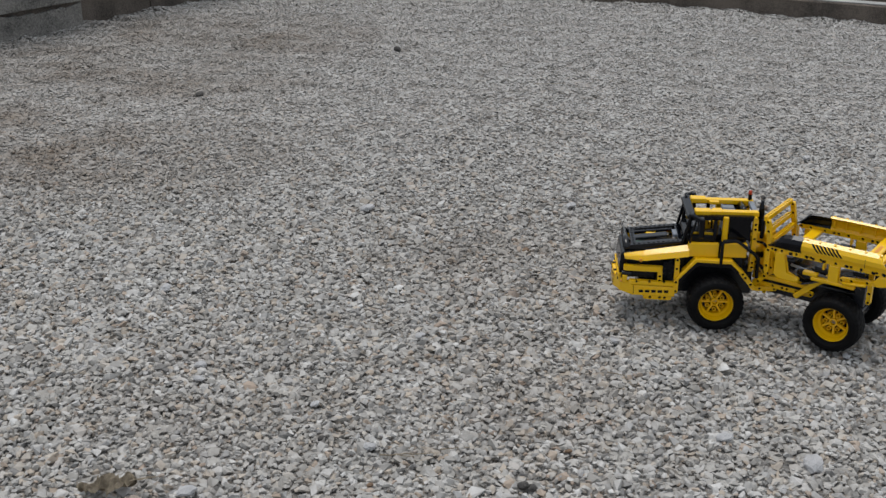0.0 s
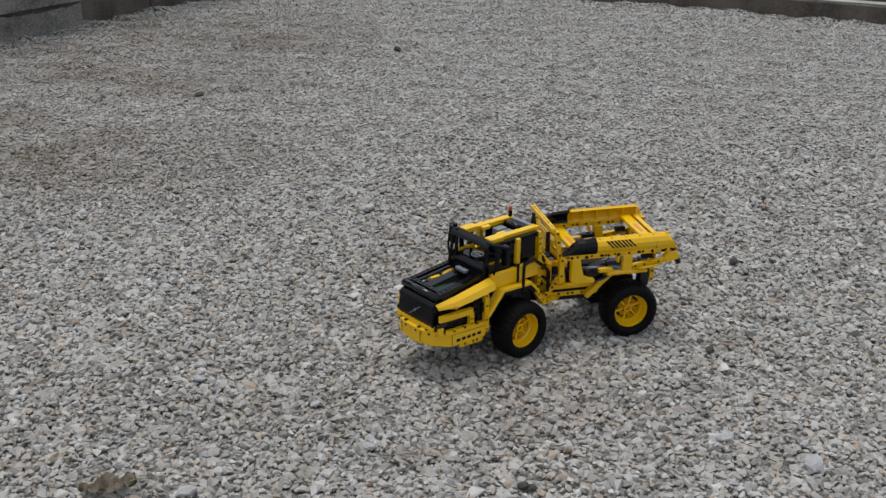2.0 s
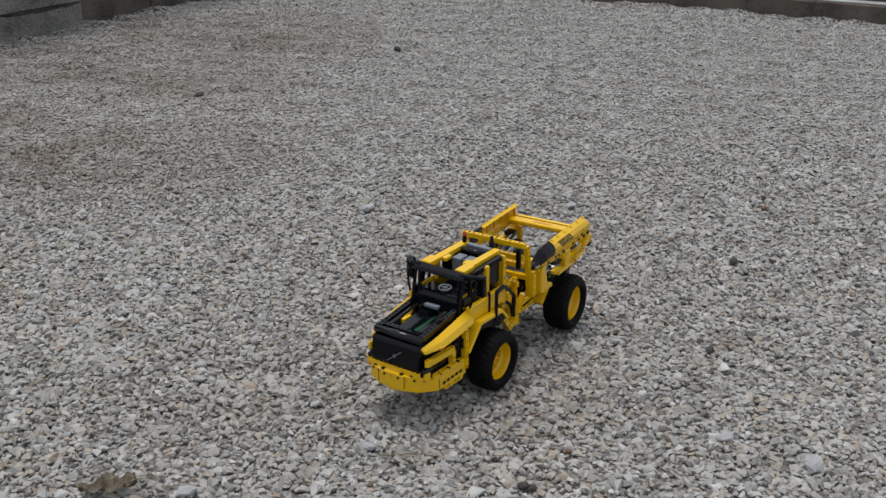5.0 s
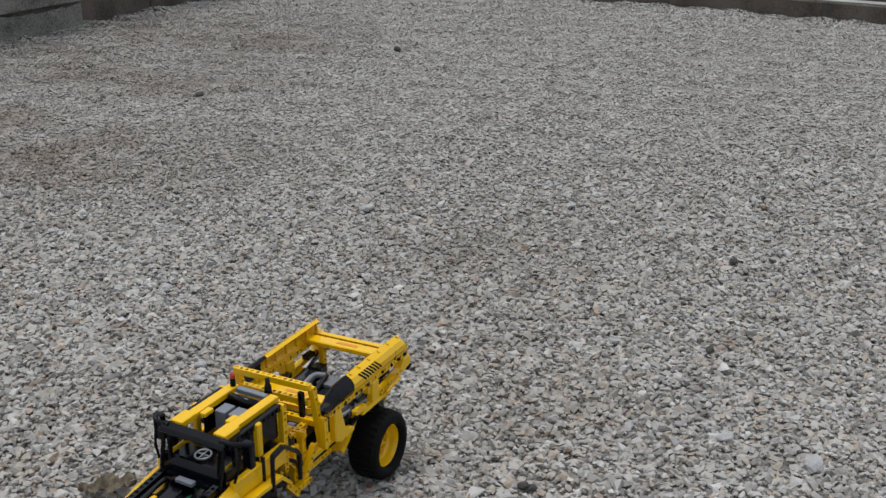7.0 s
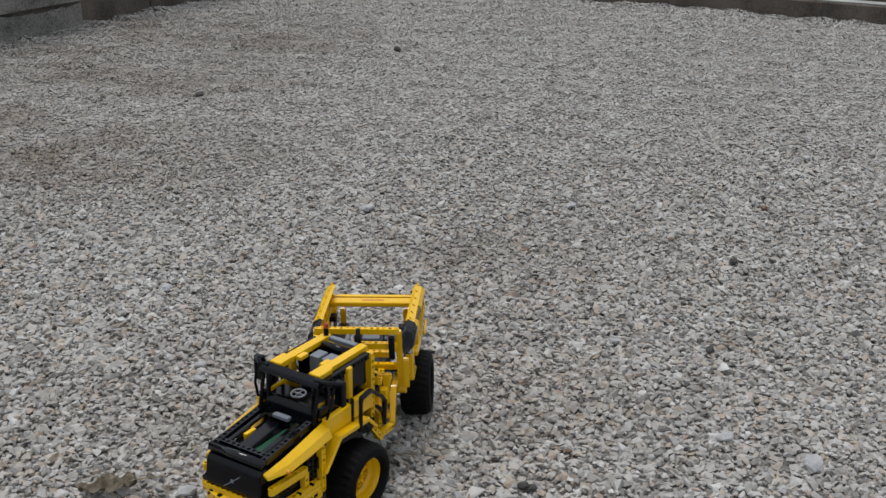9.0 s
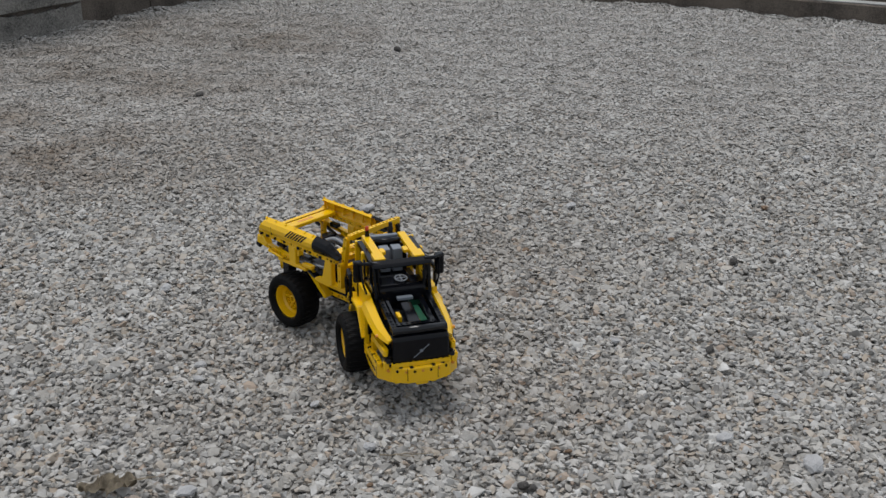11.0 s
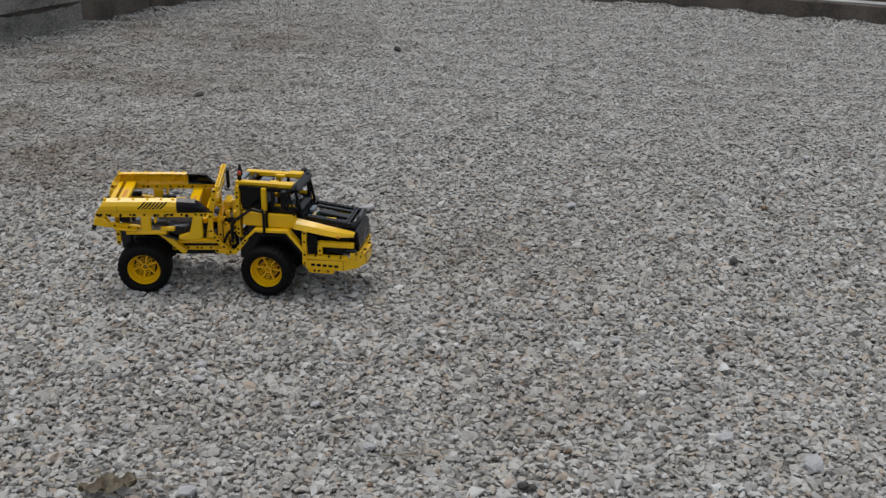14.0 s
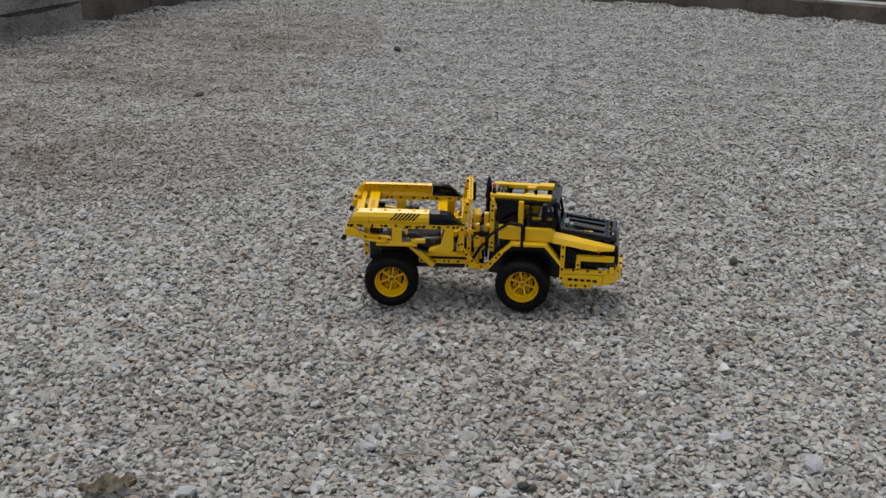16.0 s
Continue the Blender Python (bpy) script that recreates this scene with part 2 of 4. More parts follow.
def gravel_bed():
    rng = np.random.default_rng(4)
    fine, plain, coarse = crushed(60, 9, rng), crushed(60, 6, rng), crushed(40, 6, rng)
    verts, tris, base = [], [], 0
    # the drive's middle is bedded with finer stones, its flanks with coarser ones
    for y0, y1, flank, per, kinds, mid, spread, flat, heap in ((1.05, 3.1, False, 20000, fine, 0.0054, 0.34, (0.45, 0.82), 0.0026), (2.1, 4.95, False, 17500, plain, 0.0053, 0.34, (0.30, 0.52), 0.0011),
                                                         (0.1, 4.95, True, 5200, coarse, 0.0088, 0.3, (0.40, 0.7), 0.002)):
        half = 2.6 if flank else 0.425 * y1 + 0.12
        x, y = scatter(-half, half, y0, y1, per, rng)
        inner = (np.abs(x) < 0.425 * y + 0.12) & (y > 1.05)
        ahead = np.clip((y - 2.1) / 1.0, 0, 1)
        share = np.where(flank, 1.0, np.where(heap > 0.002, 1 - ahead, ahead))
        keep = (inner != flank) & (rng.uniform(0, 1, len(x)) <= share) & ((x - WALL_A[0]) * WALL_N[0] + (y - WALL_A[1]) * WALL_N[1] < np.where((x - WALL_A[0]) * WALL_D[0] + (y - WALL_A[1]) * WALL_D[1] > 0.34, 0.07, 0.015)) \
            & ((x - KERB_A[0]) * KERB_N[0] + (y - KERB_A[1]) * KERB_N[1] < 0.02)
        x, y = x[keep], y[keep]
        size = np.clip(rng.lognormal(math.log(mid), spread, len(x)), 0.0026, 0.0155)
        v, t = stones(kinds, x, y, size, rng, flat, heap)
        verts.append(v), tris.append(t + base)
        base += len(v)
    v, t = np.concatenate(verts), np.concatenate(tris)
    me = bpy.data.meshes.new("gravel")
    me.vertices.add(len(v)), me.loops.add(t.size), me.polygons.add(len(t))
    me.vertices.foreach_set("co", v.astype(np.float32).ravel())
    me.loops.foreach_set("vertex_index", t.astype(np.int32).ravel())
    me.polygons.foreach_set("loop_start", np.arange(0, t.size, 3, dtype=np.int32))
    me.update(calc_edges=True)
    me.shade_flat()
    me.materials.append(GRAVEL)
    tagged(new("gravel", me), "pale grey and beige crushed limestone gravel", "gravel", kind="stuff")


# the two edgings of the yard: a point, the way along and the way behind
def norm2(x, y):
    k = math.hypot(x, y)
    return (x / k, y / k)


WALL_A, WALL_D = (-1.463, 3.893), norm2(0.617, 0.787)
WALL_N = (-WALL_D[1], WALL_D[0])
KERB_A, KERB_D = (1.587, 4.281), norm2(-0.982, 0.42)
KERB_N = (-KERB_D[1] * -1, KERB_D[0] * -1)
gravel_bed()


def along(a, d, n, s, back, z):
    return (a[0] + d[0] * s + n[0] * back, a[1] + d[1] * s + n[1] * back, z)


def frame_of(a, d, n):
    return Matrix(((d[0], n[0], 0, a[0]), (d[1], n[1], 0, a[1]), (0, 0, 1, 0), (0, 0, 0, 1)))


def edging():
    m = frame_of(WALL_A, WALL_D, WALL_N)
    bm = bmesh.new()
    box(bm, (-3.0, 0.018, -0.2), (0.335, 0.30, 0.55), 0.004, m)
    box(bm, (0.335, 0.072, -0.2), (1.7, 0.30, 0.55), 0.004, m)
    wall = tagged(new("wall_west", finish("wall_west", bm, DARKCONC)), "weathered grey concrete block wall beside the gravel", "wall", kind="structure")
    rnd = random.Random(3)
    s = -1.3
    for length, back, mat in ((0.66, 0.0, CONCRETE), (0.715, 0.0, CONCRETE), (0.26, 0.004, CONCRETE), (0.33, 0.048, DARKCONC), (0.52, 0.052, DARKCONC), (0.45, 0.05, DARKCONC)):
        for z0, z1 in ((-0.06, 0.080), (0.088, 0.30)):
            bm = bmesh.new()
            o = back + rnd.uniform(-0.003, 0.005)
            n = max(3, round(length / 0.02))
            top, low = [], []
            for i in range(n + 1):
                u = s + 0.002 + (length - 0.004) * i / n
                top.append((u, z1 + 0.006 * math.sin(9 * u + 40 * z1) + rnd.uniform(-0.009, 0.003)))
                low.append((u, z0))
            prism_wall(bm, low + top[::-1], o, o + 0.03, m)
            part("block", bm, mat, wall)
        s += length
    m = frame_of(KERB_A, KERB_D, KERB_N)
    bm = bmesh.new()
    box(bm, (-2.0, 0.0, -0.15), (2.6, 0.10, 0.060), 0.004, m)
    kerb = tagged(new("kerb_north", finish("kerb_north", bm, DARKCONC)), "dark brown concrete kerb with a pale capped top", "kerb", kind="structure")
    bm = bmesh.new()
    box(bm, (-2.0, 0.012, 0.060), (0.33, 0.055, 0.0655), 0.002, m)
    part("capping", bm, PALE, kerb, "pale capping strip")
    bm = bmesh.new()
    box(bm, (-2.0, 0.10, -0.15), (2.6, 0.16, 0.10), 0.004, m)
    part("back_course", bm, DARKCONC, kerb)


def prism_wall(bm, outline, back0, back1, m):
    a = [bm.verts.new(m @ Vector((u, back0, z))) for u, z in outline]
    b = [bm.verts.new(m @ Vector((u, back1, z))) for u, z in outline]
    n = len(a)
    bm.faces.new(a), bm.faces.new(b[::-1])
    for k in range(n):
        bm.faces.new((a[k], b[k], b[(k + 1) % n], a[(k + 1) % n]))


edging()


# ---- loose things on the gravel ----
def stone(x, y, size, flat, material, label, seed, group):
    rnd = random.Random(seed)
    bm = bmesh.new()
    bmesh.ops.create_icosphere(bm, subdivisions=2, radius=size)
    for v in bm.verts:
        k = 1 + 0.28 * noise.noise(v.co * (1.3 / size) + Vector((seed * 3.1, 0, 0))) + rnd.uniform(-0.06, 0.06)
        v.co = Vector((v.co.x * k * 1.15, v.co.y * k * 0.85, v.co.z * k * flat))
    ob = new("stone", finish("stone", bm, material))
    ob.matrix_basis = pose(x, y, rolling(x, y) + size * flat * 0.35, rnd.uniform(-8, 8), rnd.uniform(-8, 8), rnd.uniform(0, 360))
    tagged(ob, label, "stone", group)


for k, (x, y, size) in enumerate(((0.429, 1.708, 0.0085), (-0.151, 3.798, 0.011), (0.106, 1.315, 0.0075), (0.118, 1.310, 0.006), (0.546, 2.067, 0.0095), (-0.167, 1.438, 0.0055), (0.689, 2.42, 0.0065))):
    stone(x, y, size, 0.75, DARKSTONE, "small dark grey stone lying on pale gravel", k + 1, "dark stones on the gravel")
for k, (x, y, size) in enumerate(((-0.33, 1.308, 0.0115), (0.502, 1.381, 0.016), (0.395, 1.445, 0.0105), (-0.159, 2.349, 0.014), (-0.376, 1.649, 0.0095), (-0.099, 1.417, 0.0085))):
    stone(x, y, size, 0.5, PALESTONE, "larger pale grey limestone chip on the gravel", k + 20, "pale stones on the gravel")

for k, (x, y, size) in enumerate(((-0.685, 3.259, 0.0119), (0.05, 2.385, 0.0045), (-0.248, 1.628, 0.0039), (0.713, 1.741, 0.0041), (0.288, 1.664, 0.0026))):
    stone(x, y, size, 0.5, DARKSTONE, "flat dark grey stone chip lying on pale gravel", k + 60, "dark stones on the gravel")
for k, (x, y, size) in enumerate(((0.16, 2.14, 0.0077), (0.676, 2.357, 0.0083), (0.45, 2.185, 0.0056), (0.173, 1.402, 0.0046), (-0.093, 1.32, 0.0044))):
    stone(x, y, size, 0.6, BROWNSTONE, "small brown stone chip lying on pale gravel", k + 80, "brown stones on the gravel")
for k, (x, y, size) in enumerate(((0.272, 2.388, 0.0108), (-0.491, 1.931, 0.0110), (0.86, 2.7, 0.0107), (-0.037, 1.767, 0.0084), (0.644, 1.697, 0.0072), (-0.371, 1.606, 0.0077), (-0.187, 1.537, 0.0075), (0.281, 1.742, 0.0074))):
    stone(x, y, size, 0.5, PALESTONE, "larger pale grey limestone chip on the gravel", k + 100, "pale stones on the gravel")


def dry_leaf():
    bm = bmesh.new()
    rows = []
    for i in range(25):
        u = -1 + i / 12
        half = 0.016 * (1 - abs(u) ** 2.5) * (1 + 0.22 * math.sin(11 * u) + 0.16 * math.sin(29 * u)) + 0.0004
        rows.append([bm.verts.new((0.038 * u + 0.003 * w * math.sin(9 * u), half * w, 0.0045 + 0.004 * abs(w) ** 1.5 + 0.0035 * math.sin(7 * u + 2.5 * w) + 0.0028 * math.sin(17 * u - 4 * w)))
                     for w in (-1, -0.6, -0.25, 0, 0.25, 0.6, 1)])
    fs = [bm.faces.new((a[j], a[j + 1], b[j + 1], b[j])) for a, b in zip(rows, rows[1:]) for j in range(6)]
    bmesh.ops.solidify(bm, geom=fs, thickness=0.0006)
    leaf = new("dry_leaf", finish("dry_leaf", bm, LEAF, True))
    leaf.matrix_basis = pose(-0.430, 1.306, 0.003, 6, -5, 6)
    tagged(leaf, "curled dry brown leaf lying on the gravel", "leaf")
    bm = bmesh.new()
    for k in range(5):
        bmesh.ops.create_cone(bm, segments=5, radius1=0.0007, radius2=0.0003, depth=0.018, cap_ends=True, matrix=pose(0.036 + 0.006 * k, 0.001 * math.sin(2 * k), 0.009, 0, 80 + 4 * k, 0))
    part("stalk", bm, LEAF, leaf)


dry_leaf()


def twig(x, y, turn, length, seed):
    rnd = random.Random(seed)
    bm = bmesh.new()
    pts = [Vector((length * (i / 7 - 0.5), rnd.uniform(-0.0016, 0.0016), 0.0035 + rnd.uniform(-0.0008, 0.0008))) for i in range(8)]
    loops = []
    for i, p in enumerate(pts):
        r = 0.0011 * (1 - 0.6 * i / 7)
        loops.append([bm.verts.new(p + Vector((0, r * math.cos(a * 1.257), r * math.sin(a * 1.257)))) for a in range(5)])
    for a, b in zip(loops, loops[1:]):
        for j in range(5):
            bm.faces.new((a[j], a[(j + 1) % 5], b[(j + 1) % 5], b[j]))
    bm.faces.new(loops[0]), bm.faces.new(loops[-1][::-1])
    ob = new("twig", finish("twig", bm, LEAF))
    ob.matrix_basis = pose(x, y, rolling(x, y), 0, 0, turn)
    tagged(ob, "thin dry brown twig lying on the gravel", "twig", "twigs on the gravel")


for k, (x, y, turn, length) in enumerate(((-0.035, 1.392, 3, 0.060), (-0.062, 1.388, -6, 0.045), (0.018, 1.405, 10, 0.040), (0.27, 1.62, -20, 0.035), (0.301, 3.359, 4, 0.085))):
    twig(x, y, turn, length, k + 50)


# ---- the toy truck: shapes ----
U = 0.008            # the pitch of the building bricks
PIVOT = -0.0927      # the articulation joint, behind the front axle
AXLE_R = -0.1415      # the rear axle, behind the joint
HUB = 0.0445
RING = [(1, 0), (1, 1), (0, 1), (-1, 1), (-1, 0), (-1, -1), (0, -1), (1, -1)]
ROUND = [(math.cos(k * math.pi / 4), math.sin(k * math.pi / 4)) for k in range(8)]


def beam(bm, start, end, holes="y", half=0.0038, plugged=True):
    """A studless beam with a row of pin holes from start to end; the holes face the axis named and have dark bottoms."""
    a, b = Vector(start), Vector(end)
    way = (b - a).normalized()
    n = max(2, round((b - a).length / U) + 1)
    side = Vector({"x": (1, 0, 0), "y": (0, 1, 0), "z": (0, 0, 1)}[holes])
    side = (side - way * side.dot(way)).normalized()
    up = way.cross(side)
    pitch = (b - a).length / (n - 1)
    for i in range(n):
        c = a + way * (pitch * i)
        outer = []
        for k in range(8):
            rx, ry = RING[k]
            if (i == 0 and rx < 0) or (i == n - 1 and rx > 0):
                rx, ry = ROUND[k]
            outer.append(way * (rx * pitch / 2) + up * (ry * 0.0038))
        inner = [way * (x * 0.0025) + up * (y * 0.0025) for x, y in ROUND]
        rows = []
        for s in (1, -1):
            rim = [bm.verts.new(c + o + side * (s * half)) for o in outer]
            hole = [bm.verts.new(c + o + side * (s * half)) for o in inner]
            deep = [bm.verts.new(c + o + side * (s * half * (0.35 if (i * 5 + n) % 8 < 4 else 0.72))) for o in inner]
            for k in range(8):
                j = (k + 1) % 8
                bm.faces.new((rim[k], rim[j], hole[j], hole[k]))
                bm.faces.new((hole[k], hole[j], deep[j], deep[k]))
            # black floors stand for dark pins and for the shade inside open holes
            bm.faces.new(deep).material_index = 1 if plugged and (i * 5 + n) % 8 < 4 else 0
            rows.append(rim)
        for k in range(8):
            j = (k + 1) % 8
            if RING[k][0] == 1 and RING[j][0] == 1 and i < n - 1 or RING[k][0] == -1 and RING[j][0] == -1 and i > 0:
                continue
            bm.faces.new((rows[0][k], rows[0][j], rows[1][j], rows[1][k]))


def prism(bm, profile, y0, y1, bevel=0.0012):
    """An outline in x and z, as thick as from y0 to y1, with its edges eased."""
    lo = [bm.verts.new((x, y0, z)) for x, z in profile]
    hi = [bm.verts.new((x, y1, z)) for x, z in profile]
    n = len(lo)
    fs = [bm.faces.new(lo), bm.faces.new(hi[::-1])]
    fs += [bm.faces.new((lo[k], hi[k], hi[(k + 1) % n], lo[(k + 1) % n])) for k in range(n)]
    if bevel:
        es = list({e for f in fs for e in f.edges})
        bmesh.ops.bevel(bm, geom=es, offset=bevel, segments=1, affect="EDGES")


def band(points, thick):
    """The outline of a strip along points in x and z."""
    out, back = [], []
    for k, (x, z) in enumerate(points):
        a, b = points[max(k - 1, 0)], points[min(k + 1, len(points) - 1)]
        d = Vector((b[0] - a[0], b[1] - a[1])).normalized()
        out.append((x - d.y * thick / 2, z + d.x * thick / 2))
        back.append((x + d.y * thick / 2, z - d.x * thick / 2))
    return out + back[::-1]


def tube(bm, pts, r, seg=8):
    """A round bar or hose through points; r may be a list."""
    pts = [Vector(p) for p in pts]
    rs = r if isinstance(r, (list, tuple)) else [r] * len(pts)
    loops = []
    for k, p in enumerate(pts):
        d = (pts[min(k + 1, len(pts) - 1)] - pts[max(k - 1, 0)]).normalized()
        s = d.cross(Vector((0.31, 0.9, 0.2))).normalized()
        t = d.cross(s)
        loops.append([bm.verts.new(p + (s * math.cos(2 * math.pi * j / seg) + t * math.sin(2 * math.pi * j / seg)) * rs[k]) for j in range(seg)])
    for a, b in zip(loops, loops[1:]):
        for j in range(seg):
            bm.faces.new((a[j], a[(j + 1) % seg], b[(j + 1) % seg], b[j]))
    bm.faces.new(loops[0])
    bm.faces.new(loops[-1][::-1])


def bent(points, steps=5):
    """Points of a soft curve through the given ones."""
    p = [Vector(q) for q in points]
    p = [p[0] * 2 - p[1]] + p + [p[-1] * 2 - p[-2]]
    out = []
    for k in range(1, len(p) - 2):
        for j in range(steps):
            u = j / steps
            out.append(0.5 * (2 * p[k] + (p[k + 1] - p[k - 1]) * u + (2 * p[k - 1] - 5 * p[k] + 4 * p[k + 1] - p[k + 2]) * u * u
                              + (3 * p[k] - p[k - 1] - 3 * p[k + 1] + p[k + 2]) * u ** 3))
    return out + [p[-2]]


def lathe(bm, profile, seg=40, mat=0):
    """A profile of (radius, y) turned about the y axis."""
    loops = [[bm.verts.new((r * math.cos(2 * math.pi * k / seg), y, r * math.sin(2 * math.pi * k / seg))) for k in range(seg)] for r, y in profile]
    for a, b in zip(loops, loops[1:]):
        for k in range(seg):
            bm.faces.new((a[k], a[(k + 1) % seg], b[(k + 1) % seg], b[k])).material_index = mat


BODY = (YELLOW, BLACK)


def bars(name, material, parent, *spans, bevel=0.0008, label=""):
    bm = bmesh.new()
    for lo, hi in spans:
        box(bm, lo, hi, bevel)
    return part(name, bm, material, parent, label)


def beams(name, parent, *spans, material=BODY, label=""):
    """A part for each beam; returns the first."""
    made = []
    for span in spans:
        bm = bmesh.new()
        beam(bm, *span)
        bmesh.ops.remove_doubles(bm, verts=bm.verts, dist=1e-5)
        made.append(part(name, bm, material, parent, label))
    return made[0]


truck = new("toy_dump_truck")
tagged(truck, "yellow and black plastic brick-built articulated dump truck toy", "toy truck")


# ---- wheels ----
def wheel(axle, side):
    bm = bmesh.new()
    s = side
    lathe(bm, [(0.0225, -0.030 * s), (0.0255, -0.026 * s), (0.0270, -0.010 * s), (0.0288, 0.0015 * s), (0.0288, 0.0030 * s),
               (0.0272, 0.0030 * s), (0.0255, -0.0015 * s), (0.0240, -0.0070 * s), (0.0212, -0.0110 * s), (0.0205, -0.0195 * s)], 44)
    lathe(bm, [(0.0205, -0.0195 * s), (0.0001, -0.0195 * s)], 24, 1)
    lathe(bm, [(0.0070, -0.0195 * s), (0.0070, -0.0085 * s), (0.0042, -0.0080 * s), (0.0038, -0.013 * s), (0.0001, -0.013 * s)], 20)
    for k in range(6):
        m = pose(0, 0, 0, 0, 60 * k, 0)
        box(bm, (0.005, -0.0180 if s > 0 else 0.0115, -0.0020), (0.0225, -0.0115 if s > 0 else 0.0180, 0.0020), 0.0006, m)
        ring = bmesh.new()
        lathe(ring, [(0.0037, -0.019 * s), (0.0037, -0.0105 * s), (0.0026, -0.0105 * s), (0.0026, -0.019 * s)], 10)
        ring.transform(pose(0, 0, 0, 0, 60 * k + 30, 0) @ Matrix.Translation((0.0135, 0, 0)))
        tmp = bpy.data.meshes.new("tmp")
        ring.to_mesh(tmp)
        ring.free()
        bm.from_mesh(tmp)
        bpy.data.meshes.remove(tmp)
    bmesh.ops.translate(bm, verts=bm.verts, vec=(0, -0.0035 * s, 0))
    w = part("wheel", bm, BODY, truck, "yellow six-spoked rim", smooth=False)
    bm = bmesh.new()
    y = lambda v: v * s
    lathe(bm, [(0.0265, y(-0.033)), (0.034, y(-0.0370)), (0.0412, y(-0.0355)), (0.0454, y(-0.031)), (0.0470, y(-0.024)), (0.0466, y(-0.016)),
               (0.0470, y(-0.008)), (0.0456, y(0.001)), (0.0415, y(0.0055)), (0.0375, y(0.0068)), (0.0335, y(0.0068)), (0.0305, y(0.0045)), (0.0285, y(0.001)), (0.0283, y(-0.01))], 120)
    seg = 120
    bm.verts.ensure_lookup_table()
    for row, cut in ((2, 0.0004), (3, 0.0011), (4, 0.0013), (6, 0.0013), (7, 0.0011), (8, 0.0005)):
        for k in range(seg):
            if (k + (1 if row > 5 else 0) * 2 + row) % 4 < 2:
                v = bm.verts[row * seg + k]
                r = math.hypot(v.co.x, v.co.z)
                v.co.x *= (r - cut) / r
                v.co.z *= (r - cut) / r
    part("tyre", bm, RUBBER, w, "black rubber tyre with worn dusty lugs")
    wheels.append((w, axle, side))


wheels = []
for axle, side in ((0, 1), (0, -1), (1, 1), (1, -1)):
    wheel(axle, side)


# ---- front half ----
def front_half():
    t = truck
    bars("front_chassis", DARKGREY, t, ((-0.064, -0.026, 0.044), (0.125, 0.026, 0.095)), ((-0.022, -0.046, 0.036), (0.022, 0.046, 0.052)),
         ((0.05, -0.040, 0.074), (0.150, 0.040, 0.112)), ((-0.045, -0.038, 0.092), (0.05, 0.038, 0.125)), bevel=0.002)
    bm = bmesh.new()
    for x in (0.0,):
        tube(bm, [(x, -0.062, HUB), (x, 0.062, HUB)], 0.007, 12)
    part("front_axle", bm, GREY, t, smooth=False)
    # bumper
    bm = bmesh.new()
    outline = [(0.066, 0.0605), (0.136, 0.0605), (0.157, 0.043), (0.1665, 0.021), (0.1665, -0.021), (0.157, -0.043), (0.136, -0.0605), (0.066, -0.0605)]
    loops = []
    for k, (x, y) in enumerate(outline):
        z0 = 0.049 if k in (0, 7) else 0.0505 if k in (1, 6) else 0.0515
        z1 = 0.066 if k in (0, 7) else 0.069 if k in (1, 6) else 0.076
        a, b = outline[max(k - 1, 0)], outline[min(k + 1, 7)]
        d = Vector((b[0] - a[0], b[1] - a[1])).normalized()
        q = Vector((x, y)) + Vector((d.y, -d.x)) * 0.007
        loops.append([bm.verts.new(v) for v in ((x, y, z0), (x, y, z1), (q.x, q.y, z1), (q.x, q.y, z0))])
    fs = [bm.faces.new(loops[0]), bm.faces.new(loops[-1][::-1])]
    for a, b in zip(loops, loops[1:]):
        fs += [bm.faces.new((a[j], a[(j + 1) % 4], b[(j + 1) % 4], b[j])) for j in range(4)]
    bmesh.ops.bevel(bm, geom=list({e for f in fs for e in f.edges}), offset=0.0013, segments=1, affect="EDGES")
    bumper = part("bumper", bm, YELLOW, t, "yellow wrap-round bumper")
    for k in range(9):
        bm = bmesh.new()
        y = -0.048 + 0.012 * k
        x = 0.1668 if abs(y) < 0.0215 else 0.1668 - (abs(y) - 0.021) * 0.43
        tube(bm, [(x - 0.004, y, 0.0705), (x + 0.0004, y, 0.0705)], 0.0021, 8)
        part("pin_hole", bm, BLACK if k % 2 else MARKS, bumper)
    beams("bumper_beam", bumper, ((0.157, -0.040, 0.0795), (0.157, 0.040, 0.0795), "z", 0.0032))
    for s in (1, -1):
        beams("bumper_beam", bumper, ((0.071, s * 0.0565, 0.0715), (0.139, s * 0.0565, 0.0740), "z", 0.0034))
        beams("bumper_bracket", bumper, ((0.078, s * 0.050, 0.052), (0.134, s * 0.050, 0.054), "z", 0.0034))
        for k in range(5):
            x = 0.0765 + 0.0104 * k
            bars("mark", BLACK, bumper, ((x, s * 0.0603 - 0.0006, 0.0560), (x + 0.0074, s * 0.0603 + 0.0006, 0.0608)), bevel=0.0003)
    # seams, hanging connectors and notches of the bumper
    for y in (-0.0225, 0.0225):
        x = 0.1662
        bars("seam", BLACK, bumper, ((x - 0.002, y - 0.0003, 0.0560), (x + 0.0004, y + 0.0003, 0.0752)), bevel=0)
    for k, (x, y, w) in enumerate(((0.159, 0.0, 0.009), (0.159, 0.017, 0.0035), (0.152, 0.035, 0.004), (0.152, -0.035, 0.004))):
        bars("lower_lug", YELLOW, bumper, ((x - 0.005, y - w, 0.0485 if w < 0.008 else 0.0465), (x + 0.0045, y + w, 0.0540)), bevel=0.0009)
